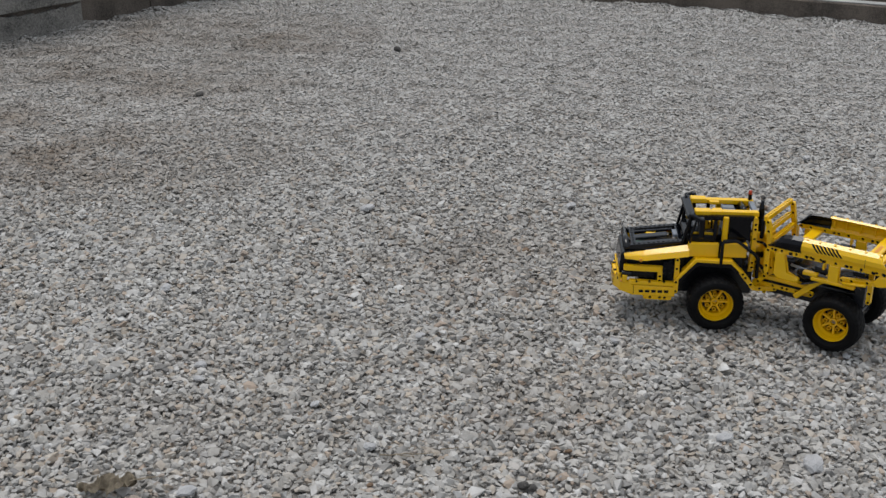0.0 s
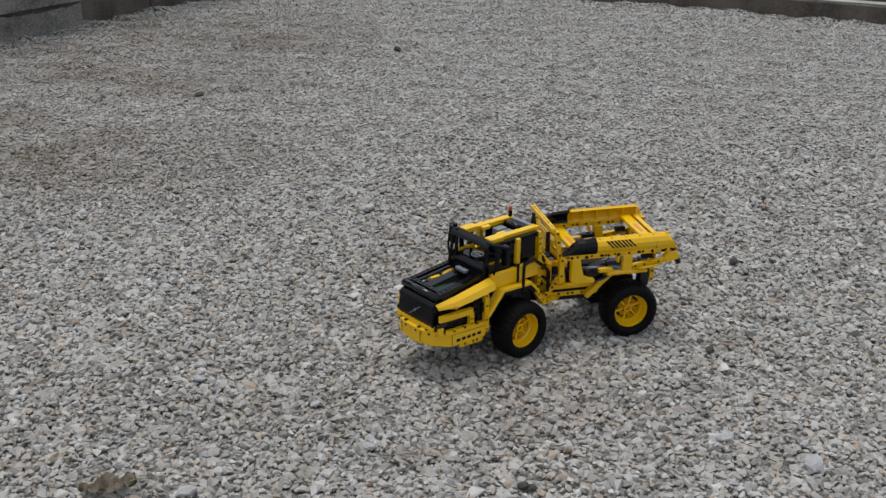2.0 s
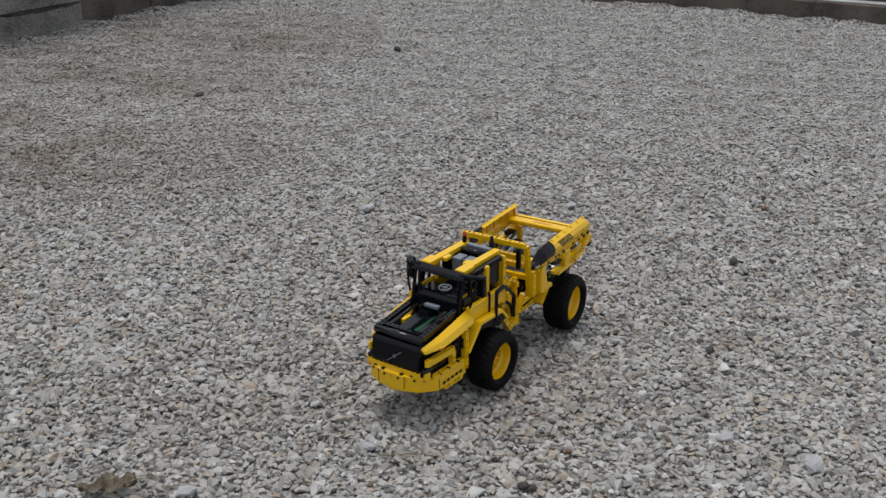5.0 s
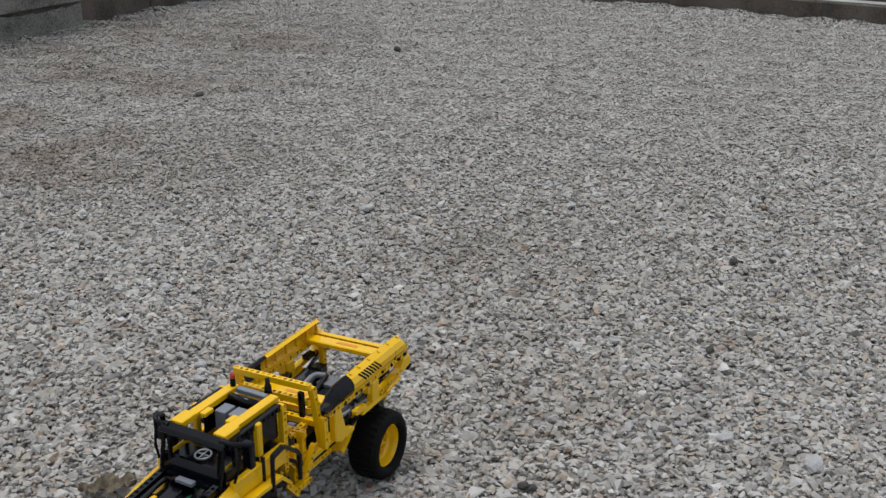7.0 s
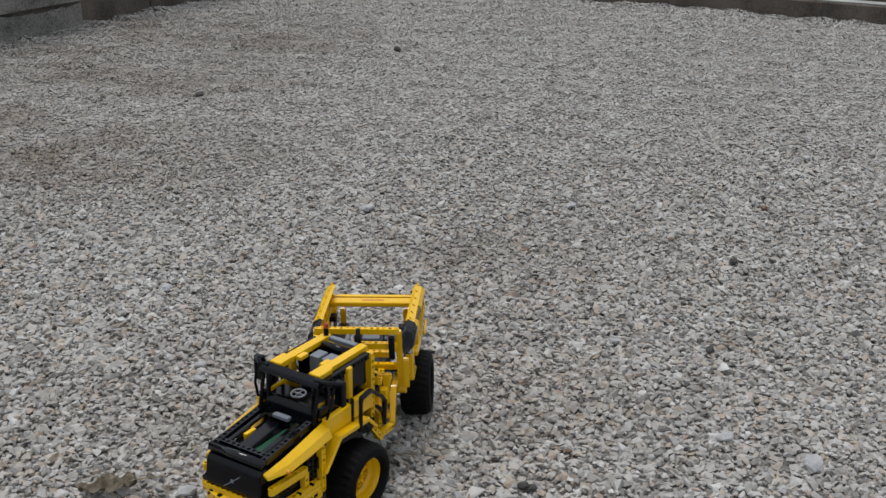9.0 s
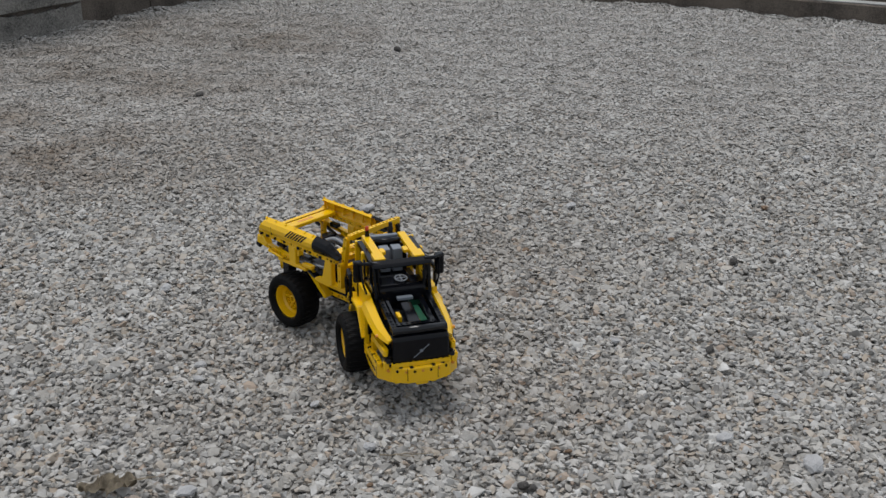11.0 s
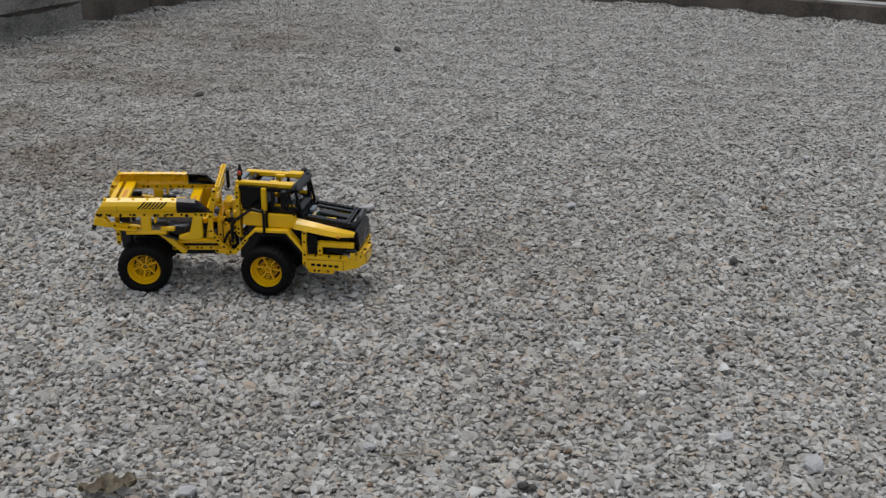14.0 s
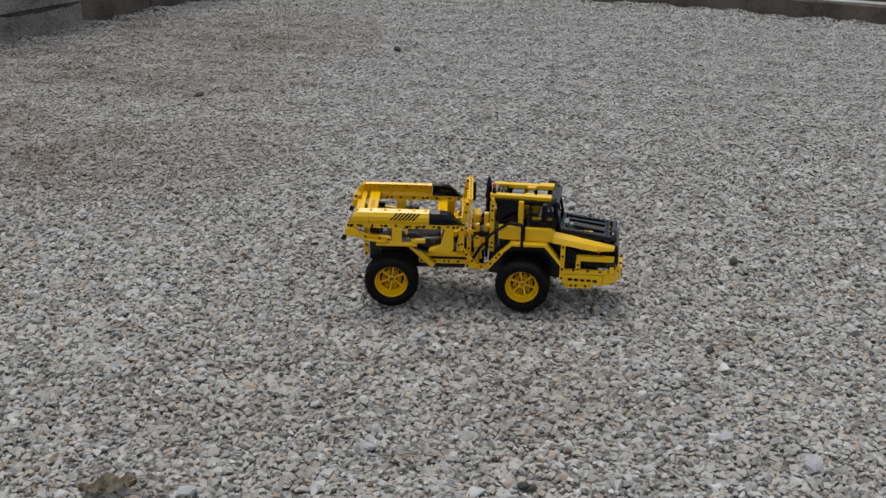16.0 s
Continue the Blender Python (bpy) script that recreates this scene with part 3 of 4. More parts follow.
    for s in (1, -1):
        bars("side_seam", BLACK, bumper, ((0.1340, s * 0.0590 - 0.002, 0.0535), (0.1347, s * 0.0590 + 0.002, 0.0685)), bevel=0)
        beams("under_beam", bumper, ((0.074, s * 0.0555, 0.0460), (0.114, s * 0.0555, 0.0470), "y", 0.003))
        for x in (0.083, 0.107, 0.128):
            bars("notch", BLACK, bumper, ((x, s * 0.0585 - 0.0030, 0.0742), (x + 0.0036, s * 0.0585 + 0.0026, 0.0768)), bevel=0.0003)
        for x, y in ((0.1590, 0.031), (0.1630, 0.016), (0.1515, 0.043)):
            bars("top_notch", BLACK, bumper, ((x - 0.0022, s * y - 0.0026, 0.0752), (x + 0.0028, s * y + 0.0026, 0.0776)), bevel=0.0003)
        bars("corner_clip", YELLOW, bumper, ((0.1450, s * 0.0500 - 0.004, 0.0700), (0.1530, s * 0.0500 + 0.004, 0.0830)), bevel=0.001)
        bm = bmesh.new()
        tube(bm, [(0.149, s * 0.050, 0.082), (0.149, s * 0.050, 0.0838)], 0.0024, 10)
        part("stud_hole", bm, BLACK, bumper)
    # grille
    bm = bmesh.new()
    prism(bm, [(0.144, 0.078), (0.157, 0.078), (0.159, 0.090), (0.1563, 0.117), (0.150, 0.1215), (0.142, 0.1215)], -0.0415, 0.0415, 0.002)
    grille = part("grille", bm, BLACK, t, "glossy black grille block")
    bm = bmesh.new()
    box(bm, (-0.0005, -0.015, -0.0005), (0.0005, 0.015, 0.0005), 0, pose(0.1588, 0, 0.098, 38, -5, 0))
    part("badge_bar", bm, GREY, grille, "thin silver diagonal bar")
    bars("badge", GREY, grille, ((0.1576, -0.0022, 0.0960), (0.1590, 0.0022, 0.1002)), bevel=0.0003)
    bm = bmesh.new()
    tube(bm, [(0.1475, -0.040, 0.1275), (0.1475, 0.040, 0.1275)], 0.0060, 16)
    part("hood_roller", bm, GLOSSY, grille, smooth=True)
    # hood
    hood = beams("hood_frame", t, ((0.056, 0.0365, 0.1385), (0.143, 0.0365, 0.1285), "z"), ((0.056, -0.0365, 0.1385), (0.143, -0.0365, 0.1285), "z"),
                 ((0.060, -0.031, 0.1375), (0.060, 0.031, 0.1375), "z"), ((0.136, -0.031, 0.1290), (0.136, 0.031, 0.1290), "z"),
                 material=(GLOSSY, DARKGREY), label="black beam frame of the hood")
    for y, w, x0, x1, m in ((0.0245, 0.0042, 0.066, 0.134, GLOSSY), (-0.002, 0.0085, 0.078, 0.134, GLOSSY), (-0.027, 0.0030, 0.066, 0.134, GLOSSY)):
        bm = bmesh.new()
        prism(bm, [(x0, 0.1345), (x1, 0.1270), (x1, 0.1315), (x0, 0.1390)], y - w, y + w, 0.0012)
        part("hood_slat", bm, m, hood, "glossy black hood slat")
    bars("battery_box", DARKGREY, hood, ((0.066, -0.031, 0.112), (0.132, 0.031, 0.1235)))
    bars("circuit_block", GREEN, hood, ((0.068, 0.0075, 0.1225), (0.130, 0.0195, 0.1278)), ((0.050, 0.008, 0.125), (0.062, 0.026, 0.1375)))
    bars("gear_block", YELLOW, hood, ((0.094, -0.0220, 0.1200), (0.112, -0.0160, 0.1325)))
    bars("grey_block", GREY, hood, ((0.062, -0.012, 0.1375), (0.070, 0.012, 0.1425)))
    for s in (1, -1):
        # curved yellow hood sides
        bm = bmesh.new()
        top = [(0.151, 0.0400, 0.1160), (0.120, 0.0445, 0.1230), (0.085, 0.0455, 0.1298), (0.047, 0.0450, 0.1362)]
        mid = [(0.1505, 0.0440, 0.1130), (0.120, 0.0520, 0.1180), (0.085, 0.0545, 0.1242), (0.047, 0.0550, 0.1300)]
        low = [(0.149, 0.0455, 0.1095), (0.120, 0.0560, 0.1105), (0.085, 0.0585, 0.1160), (0.047, 0.0590, 0.1215)]
        rows = [[bm.verts.new((x, s * y, z)) for x, y, z in r] for r in (top, mid, low)]
        fs = [bm.faces.new((a[k], a[k + 1], b[k + 1], b[k])) for a, b in zip(rows, rows[1:]) for k in range(3)]
        bmesh.ops.recalc_face_normals(bm, faces=fs)
        bmesh.ops.solidify(bm, geom=fs, thickness=-0.003 if fs[0].normal.y * s > 0 else 0.003)
        panel = part("hood_side", bm, YELLOW, t, "smooth curved yellow hood panel")
        for x, z in ((0.095, 0.1165), (0.125, 0.1125)):
            bm = bmesh.new()
            tube(bm, [(x, s * 0.050, z), (x, s * 0.0592, z)], 0.0026, 10)
            part("pin", bm, MARKS, panel, "orange-brown pin in the panel")
        # beams round the headlight
        lamp = beams("headlight_frame", t, ((0.092, s * 0.0535, 0.0965), (0.148, s * 0.0500, 0.0965), "z", 0.0045), ((0.092, s * 0.0535, 0.076), (0.092, s * 0.0535, 0.0925), "y"))
        beams("headlight_bracket", lamp, ((0.076, s * 0.0525, 0.082), (0.0765, s * 0.0525, 0.110), "y"), ((0.084, s * 0.0515, 0.088), (0.084, s * 0.0515, 0.106), "y"), material=(BLACK, DARKGREY))
        bm = bmesh.new()
        tube(bm, [(0.138, s * 0.049, 0.085), (0.154, s * 0.047, 0.085)], 0.004, 12)
        part("headlight", bm, DARKGREY, lamp, "small dark grey round headlight")
        bm = bmesh.new()
        prism(bm, [(0.100, 0.078), (0.150, 0.080), (0.151, 0.091), (0.100, 0.091)], s * 0.040, s * 0.0495, 0.001)
        part("headlight_recess", bm, BLACK, lamp)
        bm = bmesh.new()
        tube(bm, [(0.066, s * 0.030, 0.097), (0.066, s * 0.058, 0.097)], 0.009, 14)
        part("side_gear", bm, BLACK, lamp)
        # wheel arch
        bm = bmesh.new()
        prism(bm, band([(0.0655, 0.082), (0.036, 0.1185), (-0.022, 0.1165), (-0.040, 0.097)], 0.0045), min(s * 0.050, s * 0.0665), max(s * 0.050, s * 0.0665), 0.001)
        arch = part("fender", bm, YELLOW, t, "angled yellow wheel-arch plate")
        bm = bmesh.new()
        prism(bm, band([(0.061, 0.079), (0.033, 0.1125), (-0.022, 0.1105), (-0.036, 0.096)], 0.0085), min(s * 0.030, s * 0.062), max(s * 0.030, s * 0.062), 0.001)
        part("arch_liner", bm, BLACK, arch, "black arch liner")
        beams("arch_beam", arch, ((0.0655, s * 0.058, 0.060), (0.0655, s * 0.058, 0.116), "y"), ((-0.038, s * 0.054, 0.098), (-0.062, s * 0.054, 0.068), "y"))
        # cab side
        side = bars("cab_side", YELLOW, t, ((-0.046, s * 0.051 - 0.004, 0.1205), (-0.0045, s * 0.051 + 0.004, 0.1450)), label="yellow lower cab side plate")
        bars("cab_side", YELLOW, t, ((-0.0005, s * 0.051 - 0.004, 0.1205), (0.049, s * 0.051 + 0.004, 0.1440)), label="yellow lower cab side plate")
        bars("seam_bar", BLACK, side, ((-0.0042, s * 0.0545 - 0.002, 0.112), (-0.0008, s * 0.0545 + 0.002, 0.150)), bevel=0.0003)
        beams("cab_post", t, ((-0.058, s * 0.0425, 0.100), (-0.058, s * 0.0425, 0.184), "y"), ((-0.058, s * 0.0350, 0.092), (-0.058, s * 0.0350, 0.140), "x"))
        bars("cab_pillar", YELLOW, t, ((-0.014, s * 0.044 - 0.004, 0.145), (-0.005, s * 0.044 + 0.004, 0.188)), bevel=0.0015)
        bm = bmesh.new()
        prism(bm, [(-0.052, 0.146), (-0.016, 0.146), (-0.016, 0.184), (-0.052, 0.184)], s * 0.037, s * 0.0405, 0.001)
        part("side_window", bm, BLACK, t, "glossy black rear side panel")
        bm = bmesh.new()
        prism(bm, [(0.004, 0.140), (0.034, 0.138), (0.051, 0.144), (0.050, 0.156), (0.004, 0.154)], s * 0.040, s * 0.0455, 0.0012)
        prism(bm, [(0.026, 0.150), (0.034, 0.150), (0.036, 0.184), (0.029, 0.184)], s * 0.040, s * 0.0455, 0.0012)
        door = part("cab_door", bm, BLACK, t, "black angular cab door frame")
        bars("door_handle", BLACK, door, ((0.004, s * 0.047 - 0.0015, 0.150), (0.010, s * 0.047 + 0.0015, 0.182)))
        bars("inner_panel", YELLOW, t, ((0.006, s * 0.0385 - 0.001, 0.1345), (0.044, s * 0.0385 + 0.001, 0.1580)), label="yellow inner cab panel")
        # roof rail
        bm = bmesh.new()
        prism(bm, [(-0.064, 0.1850), (-0.020, 0.1850), (-0.018, 0.1870), (0.036, 0.1870), (0.041, 0.1890), (0.041, 0.1920), (0.008, 0.1930), (-0.064, 0.1930)], s * 0.0225, s * 0.0345, 0.001)
        bars("rail_step", YELLOW, t, ((0.014, s * 0.0300 - 0.0085, 0.1865), (0.040, s * 0.0300 + 0.0085, 0.1945)), label="yellow front piece of the roof rail")
        rail = part("roof_rail", bm, YELLOW, t, "yellow flat roof rail")
        bars("rail_lug", YELLOW, rail, ((-0.006, s * 0.018 - 0.004, 0.1870), (0.010, s * 0.018 + 0.004, 0.1925)))
        beams("roof_beam", rail, ((-0.054, s * 0.0400, 0.1845), (0.042, s * 0.0400, 0.1845), "y"), material=(BLACK, DARKGREY))
        # windscreen posts
        bm = bmesh.new()
        tube(bm, [(0.050, s * 0.034, 0.1370), (0.046, s * 0.036, 0.1880)], 0.0030, 8)
        tube(bm, [(0.058, s * 0.041, 0.1370), (0.047, s * 0.042, 0.1860)], 0.0026, 8)
        part("windscreen_post", bm, BLACK, t)
        # mirror on its arm
        bm = bmesh.new()
        box(bm, (0.027, s * 0.0625 - 0.0068, 0.158), (0.036, s * 0.0625 + 0.0068, 0.1915), 0.0018)
        mirror = part("mirror", bm, BLACK, t, "black hanging wing mirror")
        bm = bmesh.new()
        tube(bm, [(0.033, s * 0.066, 0.1885), (0.045, s * 0.050, 0.1905), (0.046, s * 0.036, 0.1905)], 0.0032, 8)
        tube(bm, [(0.040, s * 0.060, 0.186), (0.046, s * 0.058, 0.160), (0.047, s * 0.052, 0.140)], 0.0018, 6)
        part("mirror_arm", bm, BLACK, mirror)
        # hose over the side of the cab
        bm = bmesh.new()
        tube(bm, [(-0.004, s * 0.0660, 0.108), (-0.004, s * 0.0665, 0.148), (-0.006, s * 0.0660, 0.1525), (-0.024, s * 0.0650, 0.1545), (-0.030, s * 0.0640, 0.1520),
                  (-0.058, s * 0.0610, 0.1300), (-0.064, s * 0.0600, 0.1220), (-0.065, s * 0.0590, 0.0880)], [0.0028, 0.0028, 0.0036, 0.0036, 0.0028, 0.0028, 0.0036, 0.0028], 8)
        part("hose", bm, BLACK, t, "thin black hose with stiff elbows")
        beams("joint_beam", t, ((-0.084, s * 0.036, 0.056), (-0.084, s * 0.036, 0.112), "y"), ((-0.066, s * 0.046, 0.064), (-0.098, s * 0.046, 0.064), "y"),
              )
        beams("joint_beam", t, ((-0.066, s * 0.030, 0.118), (-0.090, s * 0.030, 0.118), "z"), material=(BLACK, DARKGREY))
        bm = bmesh.new()
        tube(bm, bent([(-0.060, s * 0.040, 0.112), (-0.076, s * 0.046, 0.100), (-0.088, s * 0.043, 0.078), (-0.102, s * 0.036, 0.068)]), 0.0026, 8)
        part("cable", bm, BLACK, t, "black cable at the joint", smooth=True)
        beams("rear_bracket", t, ((-0.070, s * 0.024, 0.104), (-0.070, s * 0.024, 0.152), "x"), ((-0.080, s * 0.040, 0.092), (-0.064, s * 0.040, 0.110), "y"))
        bars("rear_lug", YELLOW, t, ((-0.082, s * 0.028 - 0.006, 0.098), (-0.070, s * 0.028 + 0.006, 0.112)), bevel=0.0012)
    # what shows between cab and joint
    beams("back_beam", t, ((-0.066, -0.032, 0.134), (-0.066, 0.032, 0.134), "x"), ((-0.074, -0.024, 0.112), (-0.074, 0.024, 0.112), "z"))
    bars("back_block", BLACK, t, ((-0.078, -0.012, 0.116), (-0.066, 0.006, 0.150)), bevel=0.0015)
    bars("back_block", GREY, t, ((-0.080, -0.026, 0.118), (-0.070, -0.014, 0.128)), bevel=0.0015)
    for y in (-0.020, 0.026):
        bm = bmesh.new()
        tube(bm, bent([(-0.062, y, 0.140), (-0.078, y * 1.1, 0.136), (-0.090, y, 0.118), (-0.100, y * 0.8, 0.104)]), 0.0022, 8)
        part("cable", bm, BLACK, t, "black cable at the joint", smooth=True)
    # roof, glass header and cab inside
    bm = bmesh.new()
    prism(bm, [(0.0405, 0.1935), (0.0520, 0.1895), (0.0545, 0.1845), (0.0500, 0.1830), (0.0405, 0.1880)], -0.045, 0.045, 0.0014)
    part("sun_visor", bm, BLACK, t, "glossy black visor bar over the windscreen")
    bars("roof_bar", GREY, t, ((-0.063, -0.021, 0.1865), (-0.055, 0.021, 0.1925)))
    for s in (1, -1):
        bars("receiver", GREY, t, ((-0.030, s * 0.0095 - 0.0075, 0.150), (-0.010, s * 0.0095 + 0.0075, 0.187)), label="grey infrared receiver box")
    bm = bmesh.new()
    tube(bm, [(-0.043, -0.020, 0.187), (-0.043, 0.020, 0.187)], 0.0055, 12)
    part("motor", bm, BLACK, t, smooth=True)
    bars("cab_floor", DARKGREY, t, ((-0.055, -0.040, 0.125), (0.050, 0.040, 0.1345)))
    bars("seat", BLACK, t, ((-0.048, -0.030, 0.1345), (-0.034, 0.030, 0.182)), ((-0.034, -0.024, 0.1345), (0.000, 0.024, 0.148)), bevel=0.002)
    bm = bmesh.new()
    prism(bm, [(0.018, 0.1345), (0.055, 0.1345), (0.054, 0.149), (0.046, 0.1545), (0.018, 0.1545)], -0.036, 0.036, 0.0015)
    dash = part("dashboard", bm, BLACK, t)
    ring = bmesh.new()
    pts = [(0.0092 * math.cos(a * math.pi / 10), 0.0092 * math.sin(a * math.pi / 10), 0) for a in range(21)]
    tube(ring, pts, 0.0012, 6)
    tube(ring, [(-0.0092, 0, 0), (0.0092, 0, 0)], 0.0010, 6)
    tube(ring, [(0, 0, 0), (0, 0.0092, 0)], 0.0010, 6)
    tube(ring, [(0, 0, 0), (0, -0.0092, 0)], 0.0010, 6)
    tube(ring, [(0, 0, -0.008), (0, 0, 0.001)], 0.0022, 8)
    ring.transform(pose(0.036, 0.002, 0.1590, 0, 4, 0))
    part("steering_wheel", ring, SILVER, t, "light grey steering wheel")
    bm = bmesh.new()
    tube(bm, [(-0.0715, 0.0135, 0.120), (-0.0715, 0.0135, 0.168), (-0.0715, 0.0135, 0.170), (-0.0715, 0.0135, 0.198), (-0.0715, 0.0135, 0.200), (-0.0715, 0.0135, 0.2065)], [0.0050, 0.0050, 0.0066, 0.0040, 0.0030, 0.0028], 12)
    part("exhaust_stack", bm, BLACK, t, "tapered black exhaust stack", smooth=True)
    bm = bmesh.new()
    tube(bm, [(-0.058, -0.027, 0.1900), (-0.058, -0.027, 0.2030)], [0.0038, 0.0030], 10)
    base = part("beacon", bm, BLACK, t, smooth=False)
    bm = bmesh.new()
    tube(bm, [(-0.058, -0.027, 0.2030), (-0.058, -0.027, 0.2075), (-0.058, -0.027, 0.2095)], [0.0031, 0.0030, 0.0018], 10)
    part("beacon_lamp", bm, RED, base, "red-orange beacon cap")
    bm = bmesh.new()
    tube(bm, [(PIVOT, 0, 0.050), (PIVOT, 0, 0.098)], 0.018, 20)
    part("turntable", bm, DARKGREY, t)


front_half()


# ---- rear half, in the space of the joint ----
ARC = [(0.0690, 0.1490), (0.0728, 0.1560), (0.0728, 0.1630), (0.0690, 0.1695), (0.0610, 0.1740)]


def shell(bm, s, stations):
    """A curved side panel through stations of (x, lift, squeeze): the arc squeezed to its foot, closed inside."""
    loops = []
    for x, slant, k in stations:
        pts = []
        for j, (y, z) in enumerate(ARC):
            h = (z - ARC[0][1]) * k
            pts.append((x + slant * (z - ARC[0][1]) / 0.025, s * (y - (1 - k) * 0.004), ARC[0][1] + h))
        inner = [(p[0], p[1] - s * 0.004, max(p[2] - 0.0025, ARC[0][1])) for p in pts[::-1]]
        loops.append([bm.verts.new(p) for p in pts + inner])
    n = len(loops[0])
    for a, b in zip(loops, loops[1:]):
        for j in range(n):
            bm.faces.new((a[j], a[(j + 1) % n], b[(j + 1) % n], b[j]))
    bm.faces.new(loops[0])
    bm.faces.new(loops[-1][::-1])


def rear_half():
    r = bars("rear_frame", DARKGREY, truck, ((-0.165, -0.026, 0.050), (-0.016, 0.026, 0.084)), ((-0.170, -0.050, 0.038), (-0.118, 0.050, 0.052)),
             ((-0.150, -0.022, 0.084), (-0.060, 0.022, 0.112)), bevel=0.002, label="dark rear chassis block")
    bm = bmesh.new()
    tube(bm, [(AXLE_R, -0.062, HUB), (AXLE_R, 0.062, HUB)], 0.007, 12)
    part("rear_axle", bm, GREY, r)
    for s in (1, -1):
        beams("chassis_beam", r, ((0.004, s * 0.038, 0.0700), (-0.092, s * 0.038, 0.0700), "y"), ((0.000, s * 0.030, 0.0785), (-0.080, s * 0.030, 0.0785), "z"),
              ((0.006, s * 0.044, 0.062), (-0.024, s * 0.044, 0.098), "y"))
        bm = bmesh.new()
        prism(bm, band([(-0.070, 0.066), (-0.086, 0.080), (-0.100, 0.098), (-0.118, 0.108)], 0.009), min(s * 0.040, s * 0.056), max(s * 0.040, s * 0.056), 0.0015)
        part("rear_arch", bm, YELLOW, r, "curved yellow arm before the rear tyre")
        bars("rear_column", DARKGREY, r, ((-0.180, s * 0.044 - 0.008, 0.075), (-0.164, s * 0.044 + 0.008, 0.120)))
        beams("column_beam", r, ((-0.186, s * 0.046, 0.085), (-0.186, s * 0.046, 0.138), "y"))
        bars("sill", YELLOW, r, ((-0.092, s * 0.041 - 0.004, 0.0800), (-0.010, s * 0.041 + 0.004, 0.0865)), bevel=0.001, label="plain yellow chassis sill")
        # black bar stands in for the shade in the gap under the sill
        bars("gap_shade", BLACK, r, ((-0.088, s * 0.040 - 0.003, 0.0745), (-0.008, s * 0.040 + 0.003, 0.0798)), bevel=0.0006)
        bm = bmesh.new()
        prism(bm, band([(-0.176, 0.108), (-0.160, 0.1165), (-0.122, 0.1130), (-0.098, 0.1000), (-0.080, 0.0930)], 0.003), min(s * 0.034, s * 0.060), max(s * 0.034, s * 0.060), 0.0008)
        part("mudguard", bm, SMOKED, r, "glossy smoked-grey mudguard over the rear tyre")
        for x, z, w in ((-0.112, 0.1265, 0.012), (-0.086, 0.1170, 0.010), (-0.170, 0.1330, 0.009)):
            bars("connector", DARKGREY if w > 0.009 else BLACK, r, ((x - w, s * 0.058 - 0.005, z - 0.0036), (x + w, s * 0.058 + 0.005, z + 0.0036)), bevel=0.001)
        bars("pin_row", YELLOW, r, ((-0.108, s * 0.0660 - 0.0045, 0.1150), (-0.084, s * 0.0660 + 0.0045, 0.1212)), bevel=0.001)
        for k, x in enumerate((-0.212, -0.196, -0.176, -0.118, -0.100, -0.064)):
            bars("rail_clip", BLACK, r, ((x, s * 0.0690 - 0.0022, 0.1425), (x + (0.0055 if k % 2 else 0.0032), s * 0.0690 + 0.0014, 0.1465)), bevel=0.0004)
        # bed rail and what hangs from it
        beams("bed_rail", r, ((-0.214, s * 0.0650, 0.1452), (-0.030, s * 0.0650, 0.1452), "y"))
        bm = bmesh.new()
        prism(bm, [(-0.222, 0.1270), (-0.200, 0.1225), (-0.194, 0.1290), (-0.203, 0.1410), (-0.219, 0.1410)], min(s * 0.058, s * 0.0715), max(s * 0.058, s * 0.0715), 0.0015)
        tail = part("tail_block", bm, YELLOW, r)
        bm = bmesh.new()
        tube(bm, [(-0.219, s * 0.0650, 0.1195), (-0.226, s * 0.0650, 0.1215)], 0.0046, 10)
        part("tail_light", bm, BLACK, tail, "dark tail lamp")
        bars("hanger", YELLOW, r, ((-0.141, s * 0.065 - 0.005, 0.1120), (-0.124, s * 0.065 + 0.005, 0.1415)), ((-0.118, s * 0.065 - 0.0060, 0.1300), (-0.114, s * 0.065 + 0.0060, 0.1415)),
             bevel=0.0015)
        bars("lower_rail", YELLOW, r, ((-0.168, s * 0.066 - 0.005, 0.1085), (-0.098, s * 0.066 + 0.005, 0.1145)), bevel=0.0012)
        bm = bmesh.new()
        tube(bm, [(-0.186, s * 0.0745, 0.1225), (-0.150, s * 0.0745, 0.1180)], 0.0024, 8)
        part("tie_bar", bm, YELLOW, r, smooth=True)
        beams("tie_beam", r, ((-0.202, s * 0.0665, 0.1275), (-0.146, s * 0.0665, 0.1205), "y"))
        bm = bmesh.new()
        tube(bm, [(-0.205, s * 0.060, 0.126), (-0.120, s * 0.052, 0.104)], 0.0030, 8)
        part("black_strut", bm, BLACK, r, smooth=True)
        bm = bmesh.new()
        prism(bm, [(-0.036, 0.1435), (-0.051, 0.1435), (-0.057, 0.1090), (-0.078, 0.1045), (-0.078, 0.0985), (-0.046, 0.0975), (-0.036, 0.1030)],
              min(s * 0.060, s * 0.0700), max(s * 0.060, s * 0.0700), 0.0015)
        part("angle_panel", bm, YELLOW, r, "yellow L-shaped panel under the bed")
        bm = bmesh.new()
        prism(bm, [(-0.066, 0.108), (-0.096, 0.124), (-0.108, 0.120), (-0.106, 0.108), (-0.082, 0.099)], min(s * 0.034, s * 0.054), max(s * 0.034, s * 0.054), 0.002)
        part("bed_floor_panel", bm, DARKGREY, r, "dark grey sloping floor panel")
        # headboard
        beams("headboard_post", r, ((-0.028, s * 0.0540, 0.100), (-0.014, s * 0.0540, 0.184), "y"), ((-0.022, s * 0.0620, 0.104), (-0.022, s * 0.0620, 0.140), "y"))
